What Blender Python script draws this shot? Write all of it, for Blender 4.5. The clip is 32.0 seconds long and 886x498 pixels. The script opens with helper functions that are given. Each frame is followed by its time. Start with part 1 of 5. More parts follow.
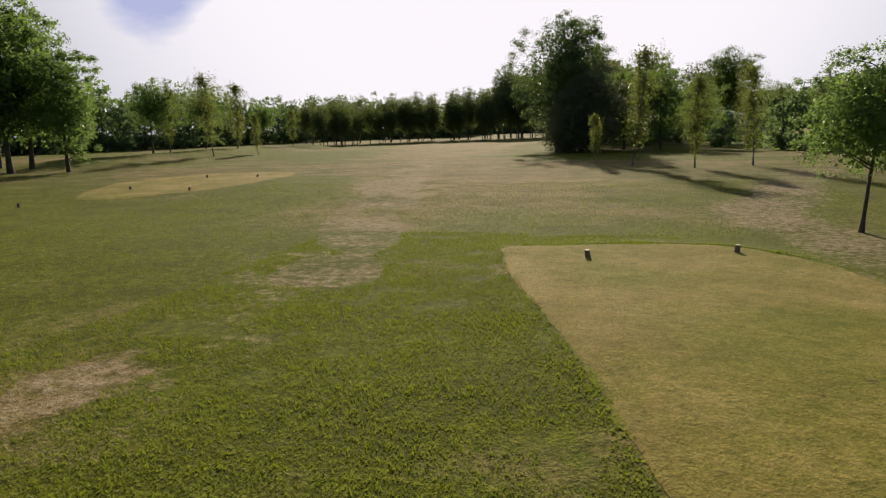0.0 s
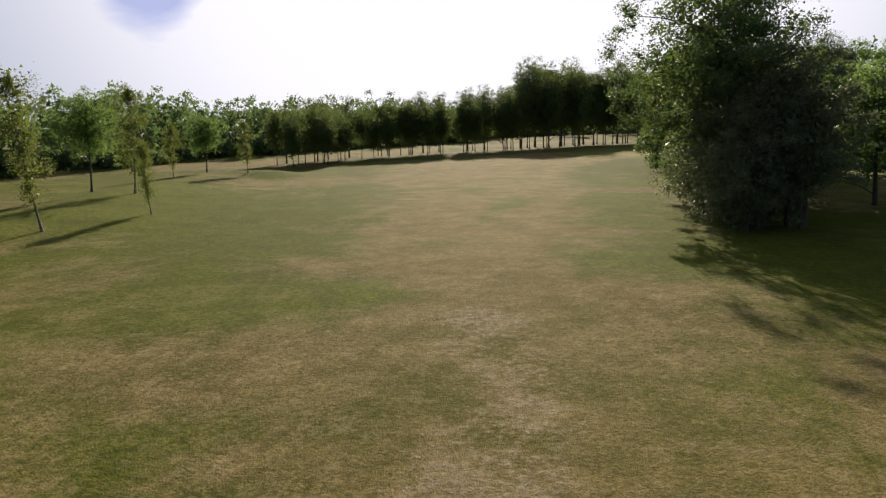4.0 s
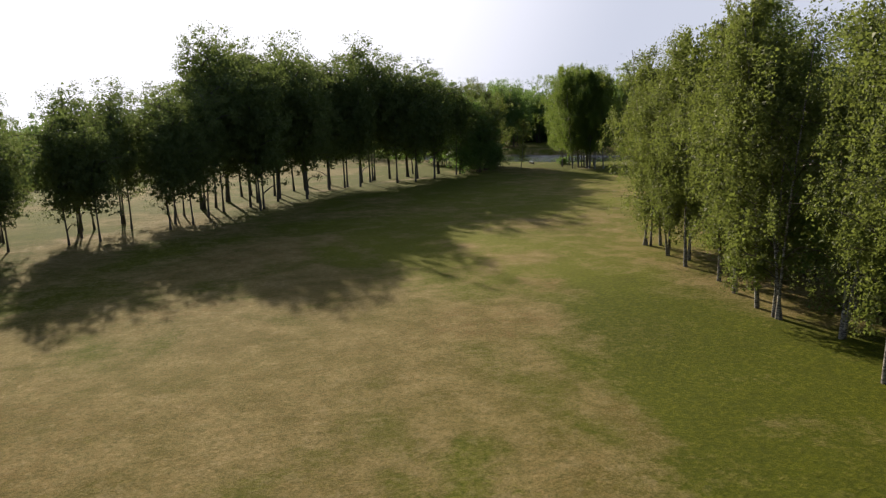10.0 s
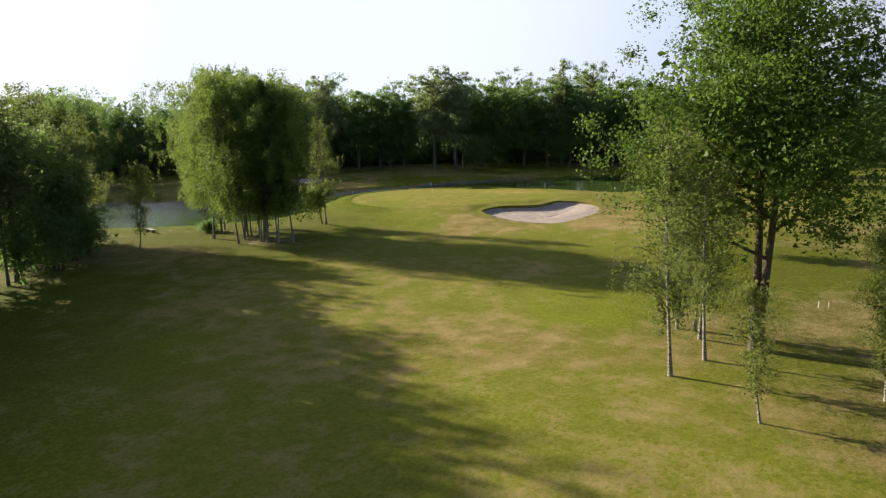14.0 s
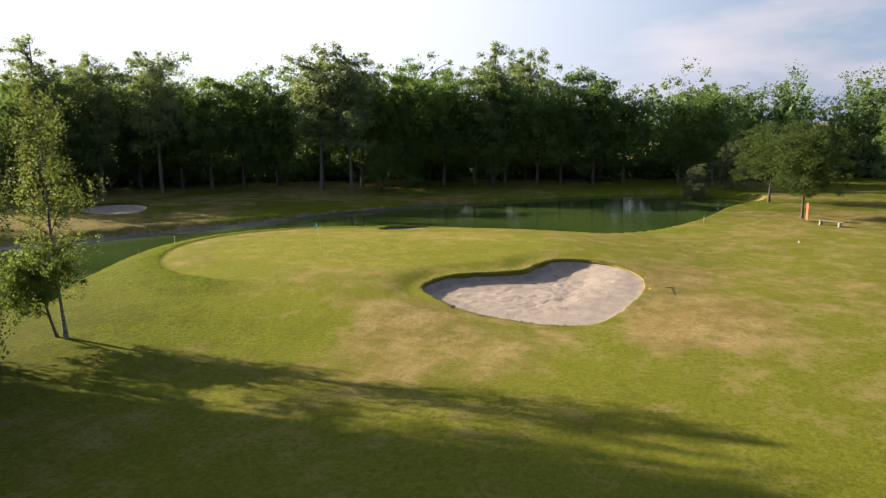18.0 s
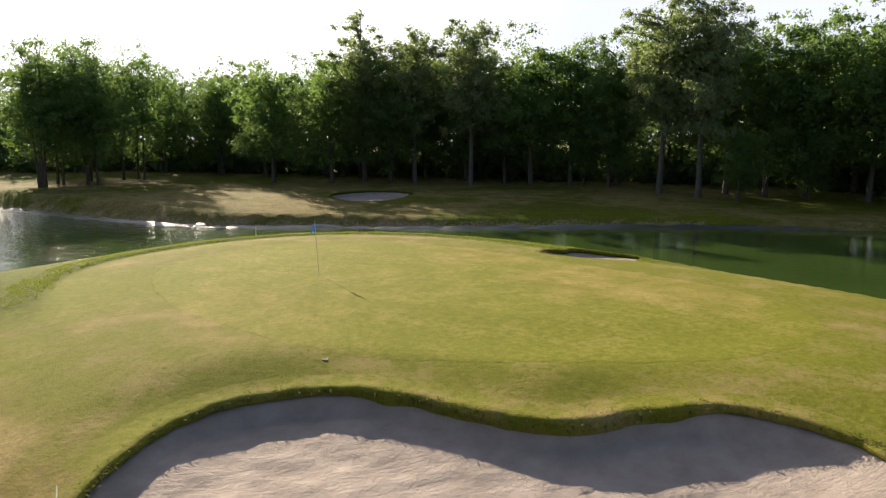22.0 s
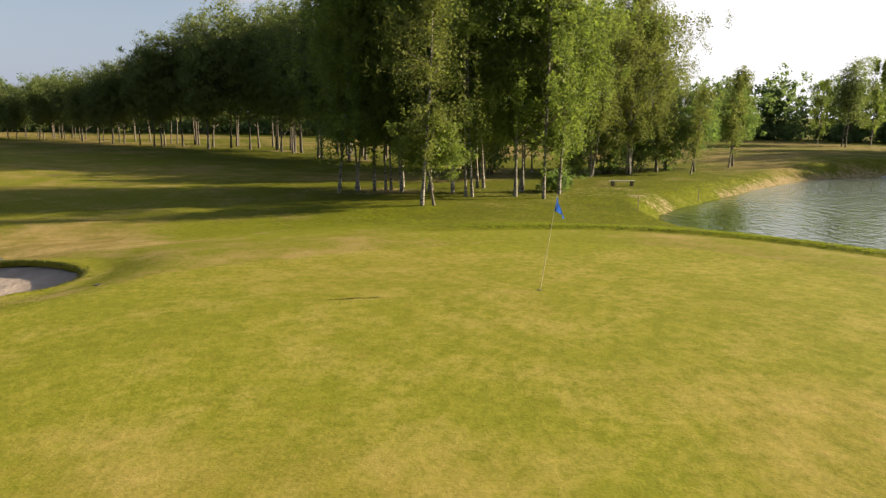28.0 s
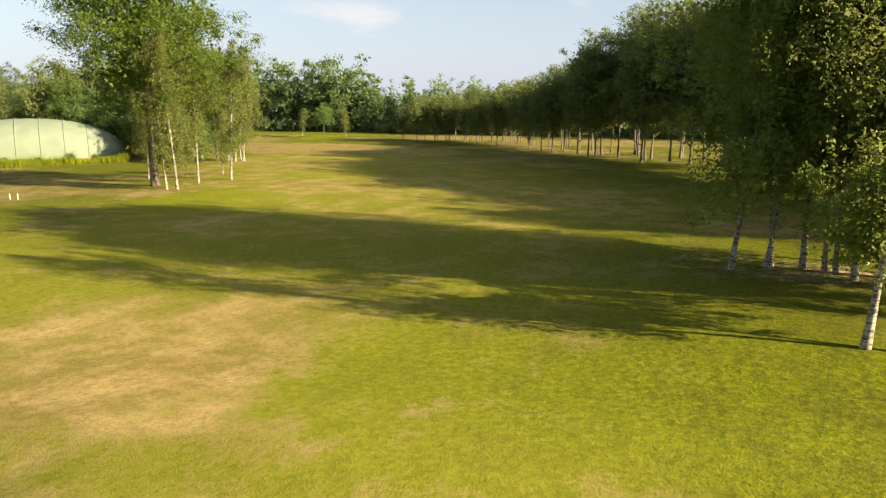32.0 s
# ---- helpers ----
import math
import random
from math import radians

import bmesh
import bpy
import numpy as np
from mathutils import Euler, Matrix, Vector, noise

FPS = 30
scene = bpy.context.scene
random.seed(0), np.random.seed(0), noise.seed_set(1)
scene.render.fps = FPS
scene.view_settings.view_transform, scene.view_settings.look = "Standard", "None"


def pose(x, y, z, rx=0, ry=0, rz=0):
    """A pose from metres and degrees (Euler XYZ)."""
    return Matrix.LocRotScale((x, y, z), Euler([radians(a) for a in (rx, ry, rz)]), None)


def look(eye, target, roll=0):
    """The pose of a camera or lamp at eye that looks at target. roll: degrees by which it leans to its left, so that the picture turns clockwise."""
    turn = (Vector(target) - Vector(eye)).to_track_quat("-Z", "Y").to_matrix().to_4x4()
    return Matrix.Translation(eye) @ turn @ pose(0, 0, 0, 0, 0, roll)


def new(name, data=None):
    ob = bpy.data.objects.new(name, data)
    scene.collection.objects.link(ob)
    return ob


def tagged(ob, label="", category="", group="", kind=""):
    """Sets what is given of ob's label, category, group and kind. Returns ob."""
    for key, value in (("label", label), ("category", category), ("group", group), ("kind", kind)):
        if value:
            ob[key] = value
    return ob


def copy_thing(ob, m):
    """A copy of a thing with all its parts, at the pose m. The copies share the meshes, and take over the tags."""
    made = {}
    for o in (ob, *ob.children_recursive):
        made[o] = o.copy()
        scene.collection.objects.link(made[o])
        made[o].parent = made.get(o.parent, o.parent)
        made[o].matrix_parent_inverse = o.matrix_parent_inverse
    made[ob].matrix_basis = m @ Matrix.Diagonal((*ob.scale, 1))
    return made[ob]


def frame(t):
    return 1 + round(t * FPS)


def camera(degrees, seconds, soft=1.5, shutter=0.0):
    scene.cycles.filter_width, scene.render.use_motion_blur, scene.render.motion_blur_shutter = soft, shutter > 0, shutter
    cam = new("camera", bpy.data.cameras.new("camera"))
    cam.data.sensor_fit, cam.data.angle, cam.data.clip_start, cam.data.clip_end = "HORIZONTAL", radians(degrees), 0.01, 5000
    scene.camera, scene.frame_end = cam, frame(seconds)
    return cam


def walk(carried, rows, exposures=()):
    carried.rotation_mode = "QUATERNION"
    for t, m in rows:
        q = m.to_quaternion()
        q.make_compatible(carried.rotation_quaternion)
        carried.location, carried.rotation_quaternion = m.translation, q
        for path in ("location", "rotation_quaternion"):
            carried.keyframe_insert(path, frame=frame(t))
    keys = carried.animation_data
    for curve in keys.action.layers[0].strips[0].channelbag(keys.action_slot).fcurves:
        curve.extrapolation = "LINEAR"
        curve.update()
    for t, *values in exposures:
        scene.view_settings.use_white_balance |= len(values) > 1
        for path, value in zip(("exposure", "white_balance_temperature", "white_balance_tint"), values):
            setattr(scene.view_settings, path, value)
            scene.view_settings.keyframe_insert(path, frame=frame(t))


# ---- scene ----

# ---------------------------------------------------------------- camera
cam = camera(64.7, 32.0, soft=1.3)

# seconds, eye x y z (metres from the hole), heading to the left of +y, pitch, lean
PATH = [
    (0, -62.77, -225.67, 1.13, 13.24, -9.50, -1.21),
    (0.5, -64.16, -222.19, 1.31, 13.26, -9.67, -1.19),
    (1, -65.59, -218.50, 1.52, 13.26, -9.71, -1.16),
    (1.5, -67.04, -214.49, 1.77, 13.26, -9.72, -1.21),
    (2, -68.47, -210.18, 2.08, 13.30, -9.79, -1.26),
    (2.5, -69.84, -205.60, 2.50, 13.32, -9.73, -1.24),
    (4.5, -74.74, -184.77, 4.62, 12.90, -9.98, -1.65),
    (5, -76.24, -178.79, 4.99, 11.28, -10.05, -1.77),
    (5.5, -77.81, -172.59, 5.31, 9.21, -10.13, -1.89),
    (6, -79.42, -166.26, 5.62, 7.16, -10.21, -1.91),
    (6.5, -80.97, -159.87, 5.94, 5.04, -10.28, -1.78),
    (7, -82.43, -153.43, 6.29, 2.86, -10.44, -1.87),
    (7.5, -83.71, -146.90, 6.66, 0.45, -10.50, -1.79),
    (8, -84.75, -140.27, 7.02, -2.27, -10.50, -1.84),
    (8.5, -85.53, -133.59, 7.33, -5.35, -10.60, -1.80),
    (9, -86.07, -126.90, 7.60, -8.61, -10.64, -1.80),
    (9.5, -86.35, -120.24, 7.87, -11.82, -10.67, -1.74),
    (10, -86.33, -113.57, 8.19, -15.00, -10.62, -1.69),
    (10.5, -85.97, -106.92, 8.57, -18.30, -10.61, -1.60),
    (11, -85.25, -100.27, 9.00, -21.84, -10.65, -1.60),
    (11.5, -84.15, -93.63, 9.50, -25.66, -10.70, -1.73),
    (12, -82.61, -87.05, 10.04, -30.24, -10.75, -1.20),
    (12.5, -80.62, -80.66, 10.42, -35.08, -10.83, -1.25),
    (13, -78.27, -74.53, 10.66, -39.94, -10.87, -1.33),
    (13.5, -75.58, -68.67, 10.87, -44.79, -10.82, -1.42),
    (14, -72.55, -63.09, 11.07, -49.63, -10.77, -1.59),
    (14.5, -69.12, -57.83, 11.23, -54.20, -10.81, -1.90),
    (15, -65.34, -52.94, 11.35, -57.40, -10.84, -2.21),
    (15.5, -61.30, -48.50, 11.41, -58.77, -10.61, -1.66),
    (17.5, -43.72, -35.96, 9.80, -59.29, -10.00, -0.84),
    (18, -39.32, -34.24, 9.19, -58.94, -10.02, -0.73),
    (18.5, -34.93, -32.93, 8.61, -57.71, -10.01, -0.81),
    (19, -30.51, -31.83, 8.10, -54.87, -10.01, -0.89),
    (19.5, -26.01, -30.83, 7.65, -51.12, -9.98, -1.03),
    (20, -21.48, -29.96, 7.23, -46.66, -9.77, -1.02),
    (20.5, -17.00, -29.27, 6.82, -40.97, -9.43, -0.72),
    (21, -12.68, -28.70, 6.40, -34.52, -9.10, -0.40),
    (21.5, -8.57, -28.16, 5.94, -27.75, -8.92, -0.04),
    (22, -4.71, -27.48, 5.47, -19.94, -8.90, 0.24),
    (22.5, -1.12, -26.42, 5.03, -12.06, -9.01, 0.64),
    (23, 2.15, -24.94, 4.68, -4.06, -9.17, 0.96),
    (23.5, 5.06, -23.10, 4.43, 3.87, -9.33, 1.18),
    (24, 7.64, -21.02, 4.31, 11.88, -9.51, 1.25),
    (24.5, 9.92, -18.85, 4.28, 19.82, -9.78, 1.41),
    (25, 11.86, -16.62, 4.31, 28.71, -10.08, 1.42),
    (25.5, 13.35, -14.27, 4.33, 38.29, -10.29, 1.50),
    (26, 14.43, -11.89, 4.32, 48.18, -10.53, 1.40),
    (26.5, 15.16, -9.58, 4.28, 58.18, -10.71, 1.44),
    (28.5, 14.66, -1.55, 3.82, 94.29, -10.97, 0.40),
    (29, 13.68, -0.08, 3.70, 102.57, -10.97, 0.35),
    (29.5, 12.22, 1.13, 3.60, 110.52, -10.98, 0.27),
    (30, 10.41, 1.89, 3.60, 117.40, -11.11, 0.05),
    (30.5, 7.96, 2.12, 3.73, 119.77, -11.19, -0.09),
    (31, 4.84, 1.72, 4.01, 120.69, -11.16, -0.07),
    (31.5, 1.34, 0.55, 4.39, 122.35, -11.14, -0.11),
    (32, -2.28, -1.05, 4.83, 124.46, -11.22, -0.32),
]


def aim(x, y, z, yaw, pitch, lean):
    return Matrix.Translation((x, y, z)) @ pose(0, 0, 0, 90 + pitch, 0, yaw) @ pose(0, 0, 0, 0, 0, lean)


# seconds, stops, white balance: the picture brightens and warms as the camera turns away from the sun
EXPOSURES = [(0.0, 0.50, 6650, 13), (6.0, 0.66, 6350, 12), (10.0, 0.8, 6350, 12), (13.0, 1.3, 6200, 10), (15.0, 1.46, 6400, 10), (19.0, 1.52, 6650, 11), (21.0, 1.43, 6600, 11), (23.0, 1.27, 6500, 12), (26.0, 1.0, 6600, 11), (28.5, 1.67, 7600, 10), (32.0, 2.07, 8000, 9)]
walk(cam, [(t, aim(*row)) for t, *row in PATH], EXPOSURES)

# ---------------------------------------------------------------- sky and sun
SUN_YAW, SUN_UP = 9.0, 19.8
world = bpy.data.worlds.new("sky")
scene.world = world
world.use_nodes = True
wn, wl = world.node_tree.nodes, world.node_tree.links
wn.clear()
sky = wn.new("ShaderNodeTexSky")
sky.sky_type = "NISHITA"
sky.sun_disc = False
sky.sun_elevation = radians(SUN_UP)
sky.sun_rotation = radians(-SUN_YAW)
sky.air_density, sky.dust_density, sky.ozone_density = 1.0, 1.0, 1.5
coord = wn.new("ShaderNodeTexCoord")
stretch = wn.new("ShaderNodeMapping")
stretch.inputs["Scale"].default_value = (1.0, 1.0, 3.2)
puffs = wn.new("ShaderNodeTexNoise")
puffs.inputs["Scale"].default_value, puffs.inputs["Detail"].default_value = 3.4, 6.0
band = wn.new("ShaderNodeMapRange")
band.inputs["From Min"].default_value, band.inputs["From Max"].default_value = 0.54, 0.74
cloudy = wn.new("ShaderNodeMix")
cloudy.data_type = "RGBA"
cloudy.inputs[7].default_value = (5.2, 5.0, 5.6, 1)
towards = wn.new("ShaderNodeVectorMath")
towards.operation = "DOT_PRODUCT"
towards.inputs[1].default_value = (-math.sin(radians(SUN_YAW)) * math.cos(radians(SUN_UP)), math.cos(radians(SUN_YAW)) * math.cos(radians(SUN_UP)), math.sin(radians(SUN_UP)))
veil = wn.new("ShaderNodeMapRange")
veil.inputs["From Min"].default_value, veil.inputs["From Max"].default_value = 0.76, 0.95
veil.interpolation_type = "SMOOTHSTEP"
pale = wn.new("ShaderNodeMapRange")
pale.inputs["From Min"].default_value, pale.inputs["From Max"].default_value = -0.1, 0.55
pale.interpolation_type = "SMOOTHSTEP"
milky = wn.new("ShaderNodeMix")
milky.data_type = "RGBA"
milky.inputs[7].default_value = (7.3, 7.7, 8.9, 1)
apart = wn.new("ShaderNodeVectorMath")
apart.operation = "DOT_PRODUCT"
apart.inputs[1].default_value = (-math.sin(radians(34)) * math.cos(radians(11)), math.cos(radians(34)) * math.cos(radians(11)), math.sin(radians(11)))
wisp = wn.new("ShaderNodeMath")
wisp.operation = "MULTIPLY_ADD"
wisp.inputs[1].default_value = 0.010
grey = wn.new("ShaderNodeMapRange")
grey.inputs["From Min"].default_value, grey.inputs["From Max"].default_value = 1.0020, 1.0040
shaded = wn.new("ShaderNodeMix")
shaded.data_type = "RGBA"
shaded.inputs[7].default_value = (6.3, 7.0, 10.6, 1)
hazy = wn.new("ShaderNodeMix")
hazy.data_type = "RGBA"
hazy.inputs[7].default_value = (13.4, 13.2, 14.0, 1)
back = wn.new("ShaderNodeBackground")
back.inputs["Strength"].default_value = 0.05
wout = wn.new("ShaderNodeOutputWorld")
wl.new(coord.outputs["Generated"], stretch.inputs["Vector"])
wl.new(stretch.outputs["Vector"], puffs.inputs["Vector"])
wl.new(puffs.outputs["Fac"], band.inputs["Value"])
wl.new(band.outputs["Result"], cloudy.inputs[0])
split = wn.new("ShaderNodeSeparateXYZ")
low = wn.new("ShaderNodeMapRange")
low.inputs["From Min"].default_value, low.inputs["From Max"].default_value = 0.34, 0.0
low.inputs["To Max"].default_value = 0.85
airy = wn.new("ShaderNodeMix")
airy.data_type = "RGBA"
airy.inputs[7].default_value = (2.7, 3.35, 5.2, 1)
wl.new(coord.outputs["Generated"], split.inputs["Vector"])
wl.new(split.outputs["Z"], low.inputs["Value"])
wl.new(low.outputs["Result"], airy.inputs[0])
wl.new(sky.outputs["Color"], airy.inputs[6])
wl.new(airy.outputs[2], cloudy.inputs[6])
wl.new(coord.outputs["Generated"], towards.inputs[0])
wl.new(towards.outputs["Value"], veil.inputs["Value"])
wl.new(veil.outputs["Result"], hazy.inputs[0])
wl.new(towards.outputs["Value"], pale.inputs["Value"])
haze_low = wn.new("ShaderNodeMapRange")
haze_low.inputs["From Min"].default_value, haze_low.inputs["From Max"].default_value = 0.66, 0.26
haze_low.inputs["To Min"].default_value = 0.12
haze_low.interpolation_type = "SMOOTHSTEP"
haze = wn.new("ShaderNodeMath")
haze.operation = "MULTIPLY"
wl.new(split.outputs["Z"], haze_low.inputs["Value"])
wl.new(pale.outputs["Result"], haze.inputs[0])
wl.new(haze_low.outputs["Result"], haze.inputs[1])
wl.new(haze.outputs["Value"], milky.inputs[0])
wl.new(cloudy.outputs[2], milky.inputs[6])
wl.new(milky.outputs[2], hazy.inputs[6])
wl.new(coord.outputs["Generated"], apart.inputs[0])
wl.new(puffs.outputs["Fac"], wisp.inputs[0])
wl.new(apart.outputs["Value"], wisp.inputs[2])
wl.new(wisp.outputs["Value"], grey.inputs["Value"])
wl.new(grey.outputs["Result"], shaded.inputs[0])
wl.new(hazy.outputs[2], shaded.inputs[6])
wl.new(shaded.outputs[2], back.inputs["Color"])
wl.new(back.outputs["Background"], wout.inputs["Surface"])

sun_lamp = bpy.data.lights.new("sun", "SUN")
sun_lamp.energy, sun_lamp.angle, sun_lamp.color = 5.0, radians(0.6), (1.0, 0.87, 0.66)
sun = new("sun", sun_lamp)
sun.matrix_world = look((-math.sin(radians(SUN_YAW)) * 90, math.cos(radians(SUN_YAW)) * 90, 97 * math.tan(radians(SUN_UP))), (0, 0, 0))


# ---------------------------------------------------------------- materials
class Nodes:
    """A material with a principled shader and short ways to add to it."""

    def __init__(self, name, rough=0.8, metal=0.0):
        self.mat = bpy.data.materials.new(name)
        self.mat.use_nodes = True
        self.n, self.l = self.mat.node_tree.nodes, self.mat.node_tree.links
        self.bsdf = self.n["Principled BSDF"]
        self.out = self.n["Material Output"]
        self.bsdf.inputs["Roughness"].default_value = rough
        self.bsdf.inputs["Metallic"].default_value = metal
        self.place = self.n.new("ShaderNodeTexCoord").outputs["Object"]

    def noise(self, scale, detail=3.0, rough=0.55, vector=None):
        node = self.n.new("ShaderNodeTexNoise")
        node.inputs["Scale"].default_value, node.inputs["Detail"].default_value = scale, detail
        node.inputs["Roughness"].default_value = rough
        self.l.new(vector or self.place, node.inputs["Vector"])
        return node.outputs["Fac"]

    def scaled(self, x, y, z):
        node = self.n.new("ShaderNodeMapping")
        node.inputs["Scale"].default_value = (x, y, z)
        self.l.new(self.place, node.inputs["Vector"])
        return node.outputs["Vector"]

    def fit(self, value, a, b, lo=0.0, hi=1.0):
        node = self.n.new("ShaderNodeMapRange")
        for key, v in (("From Min", a), ("From Max", b), ("To Min", lo), ("To Max", hi)):
            node.inputs[key].default_value = v
        self.l.new(value, node.inputs["Value"])
        return node.outputs["Result"]

    def math(self, how, a, b):
        node = self.n.new("ShaderNodeMath")
        node.operation = how
        for slot, v in enumerate((a, b)):
            if isinstance(v, (int, float)):
                node.inputs[slot].default_value = v
            else:
                self.l.new(v, node.inputs[slot])
        return node.outputs[0]

    def mix(self, fac, a, b):
        node = self.n.new("ShaderNodeMix")
        node.data_type = "RGBA"
        for slot, v in ((0, fac), (6, a), (7, b)):
            if isinstance(v, tuple):
                node.inputs[slot].default_value = (*v, 1)
            elif isinstance(v, (int, float)):
                node.inputs[slot].default_value = v
            else:
                self.l.new(v, node.inputs[slot])
        return node.outputs[2]

    def attribute(self, name):
        node = self.n.new("ShaderNodeAttribute")
        node.attribute_name = name
        return node.outputs["Fac"]

    def random_of_object(self):
        return self.n.new("ShaderNodeObjectInfo").outputs["Random"]

    def random_of_piece(self):
        return self.n.new("ShaderNodeNewGeometry").outputs["Random Per Island"]

    def colour(self, value):
        if isinstance(value, tuple):
            self.bsdf.inputs["Base Color"].default_value = (*value, 1)
        else:
            self.l.new(value, self.bsdf.inputs["Base Color"])
        return self

    def bump(self, height, strength, distance):
        node = self.n.new("ShaderNodeBump")
        node.inputs["Strength"].default_value, node.inputs["Distance"].default_value = strength, distance
        self.l.new(height, node.inputs["Height"])
        self.l.new(node.outputs["Normal"], self.bsdf.inputs["Normal"])
        return self


def turf_material(name, plain=False, scuffed=False):
    """Mown and rough grass: green where lush, straw where dry, bare soil where worn; all three are painted on the sheet."""
    m = Nodes(name, rough=0.95)
    m.bsdf.inputs["Specular IOR Level"].default_value = 0.05
    broad, patch, fine = m.noise(0.09, 4), m.noise(0.55, 5, 0.62), m.noise(4.5, 5, 0.72)
    blades = m.noise(1.0, 3, 0.65, m.scaled(34, 20, 20))
    dry, soil, lush, mown = m.attribute("dry"), m.attribute("soil"), m.attribute("lush"), m.attribute("mown")
    wet = m.mix(m.fit(fine, 0.38, 0.64), (0.088, 0.100, 0.008), (0.176, 0.182, 0.016))
    lively = m.mix(m.fit(fine, 0.38, 0.64), (0.128, 0.172, 0.004), (0.270, 0.300, 0.009))
    if plain:
        wet = m.mix(m.fit(fine, 0.3, 0.7), (0.134, 0.148, 0.015), (0.190, 0.202, 0.026))
    green = m.mix(m.math("MULTIPLY", lush, m.fit(patch, 0.3, 0.55)), wet, lively)
    green = m.mix(m.math("MULTIPLY", mown, 0.75), green, m.mix(m.fit(fine, 0.3, 0.7), (0.158, 0.162, 0.018), (0.228, 0.225, 0.032)))
    straw = m.mix(m.fit(patch, 0.4, 0.62), (0.255, 0.184, 0.060), (0.405, 0.295, 0.130))
    ruddy = m.math("MULTIPLY", m.attribute("ruddy"), m.fit(m.noise(1.3, 4, 0.65), 0.38, 0.62))
    straw = m.mix(ruddy, straw, m.mix(m.fit(fine, 0.4, 0.6), (0.210, 0.112, 0.036), (0.385, 0.235, 0.105)))
    straw = m.mix(m.fit(fine, 0.42, 0.62, 0.0, 0.6), straw, (0.120, 0.112, 0.034))
    if plain:
        straw = m.mix(m.fit(patch, 0.4, 0.62), (0.265, 0.195, 0.052), (0.375, 0.282, 0.100))
    spread = 0.18 if plain else 0.36
    amount = m.math("ADD", dry, m.math("ADD", m.fit(patch, 0.3, 0.7, -spread, spread), m.fit(fine, 0.3, 0.7, -spread, spread)))
    grass = m.mix(m.fit(amount, 0.22, 0.82), green, straw)
    bare = m.mix(m.fit(fine, 0.36, 0.64), (0.215, 0.150, 0.082), (0.480, 0.380, 0.250))
    worn = m.fit(m.math("ADD", soil, m.math("ADD", m.fit(fine, 0.3, 0.7, -0.45, 0.45), m.fit(patch, 0.3, 0.7, -0.35, 0.35))), 0.38, 0.85)
    both = m.mix(worn, grass, bare)
    # shade between the blades is put into the colour, weaker on worn or dry turf
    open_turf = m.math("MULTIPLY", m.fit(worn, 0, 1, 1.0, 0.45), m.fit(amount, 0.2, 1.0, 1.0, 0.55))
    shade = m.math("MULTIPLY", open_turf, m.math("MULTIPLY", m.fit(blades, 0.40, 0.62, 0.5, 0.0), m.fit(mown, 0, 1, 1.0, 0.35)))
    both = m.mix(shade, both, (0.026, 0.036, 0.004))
    if not plain:
        clumps = m.noise(1.9, 5, 0.78)
        both = m.mix(m.math("MULTIPLY", m.fit(clumps, 0.50, 0.60, 0.0, 0.5), m.fit(mown, 0, 1, 1.0, 0.15)), both, m.mix(0.55, both, (0.062, 0.075, 0.016)))
        both = m.mix(m.math("MULTIPLY", m.fit(clumps, 0.38, 0.47, 0.42, 0.0), m.math("MULTIPLY", m.fit(mown, 0, 1, 1.0, 0.1), m.fit(dry, 0.1, 0.6))), both, (0.400, 0.310, 0.175))
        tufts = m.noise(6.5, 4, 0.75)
        # darker gaps between the tufts: their shade, painted into the colour
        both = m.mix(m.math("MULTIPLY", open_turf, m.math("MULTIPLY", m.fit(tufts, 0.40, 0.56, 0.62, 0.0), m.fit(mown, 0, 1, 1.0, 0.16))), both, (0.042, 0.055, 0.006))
    if plain:
        mottle = m.noise(2.3, 5, 0.72, m.scaled(1.0, 1.25, 1))
        both = m.mix(m.fit(mottle, 0.51, 0.65, 0.0, 0.40 if scuffed else 0.24), both, (0.098, 0.108, 0.010))
        both = m.mix(m.fit(mottle, 0.48, 0.36, 0.0, 0.26 if scuffed else 0.17), both, (0.290, 0.270, 0.040))
        both = m.mix(m.fit(m.noise(0.9, 5, 0.78), 0.58, 0.70, 0.0, 0.30), both, (0.240, 0.150, 0.040))
    if scuffed:
        both = m.mix(m.fit(m.noise(2.6, 5, 0.8), 0.60, 0.68, 0.0, 0.62), both, (0.085, 0.088, 0.014))
        both = m.mix(m.fit(m.noise(3.3, 3, 0.6), 0.70, 0.74, 0.0, 0.7), both, (0.060, 0.046, 0.020))
    grain = m.noise(12.0, 3, 0.8)
    much = m.fit(mown, 0, 1, 0.65 if plain else 1.0, 0.55 if plain else 0.4)
    # dark pits of the grain imitate fine shading in the sward
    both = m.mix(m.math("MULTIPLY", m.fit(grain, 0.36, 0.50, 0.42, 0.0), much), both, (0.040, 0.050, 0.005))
    both = m.mix(m.math("MULTIPLY", m.math("MULTIPLY", m.fit(grain, 0.52, 0.66, 0.0, 0.34), much), m.fit(amount, 0.25, 0.8)), both, (0.440, 0.360, 0.170))
    both = m.mix(m.fit(mown, 0, 1, 0.13 if plain else 0.2, 0.12), both, (0.022, 0.022, 0.006))
    m.colour(m.mix(m.fit(broad, 0.35, 0.65, 0.0, 0.25), both, m.mix(0.6, both, (0.11, 0.12, 0.014))))
    m.bump(m.math("MULTIPLY", m.fit(mown, 0, 1, 1.0, 0.4), m.math("ADD", m.math("MULTIPLY", fine, 1.3), m.math("MULTIPLY", blades, 0.8))), 0.45 if plain else 0.6, 0.05 if plain else 0.08)
    return m.mat


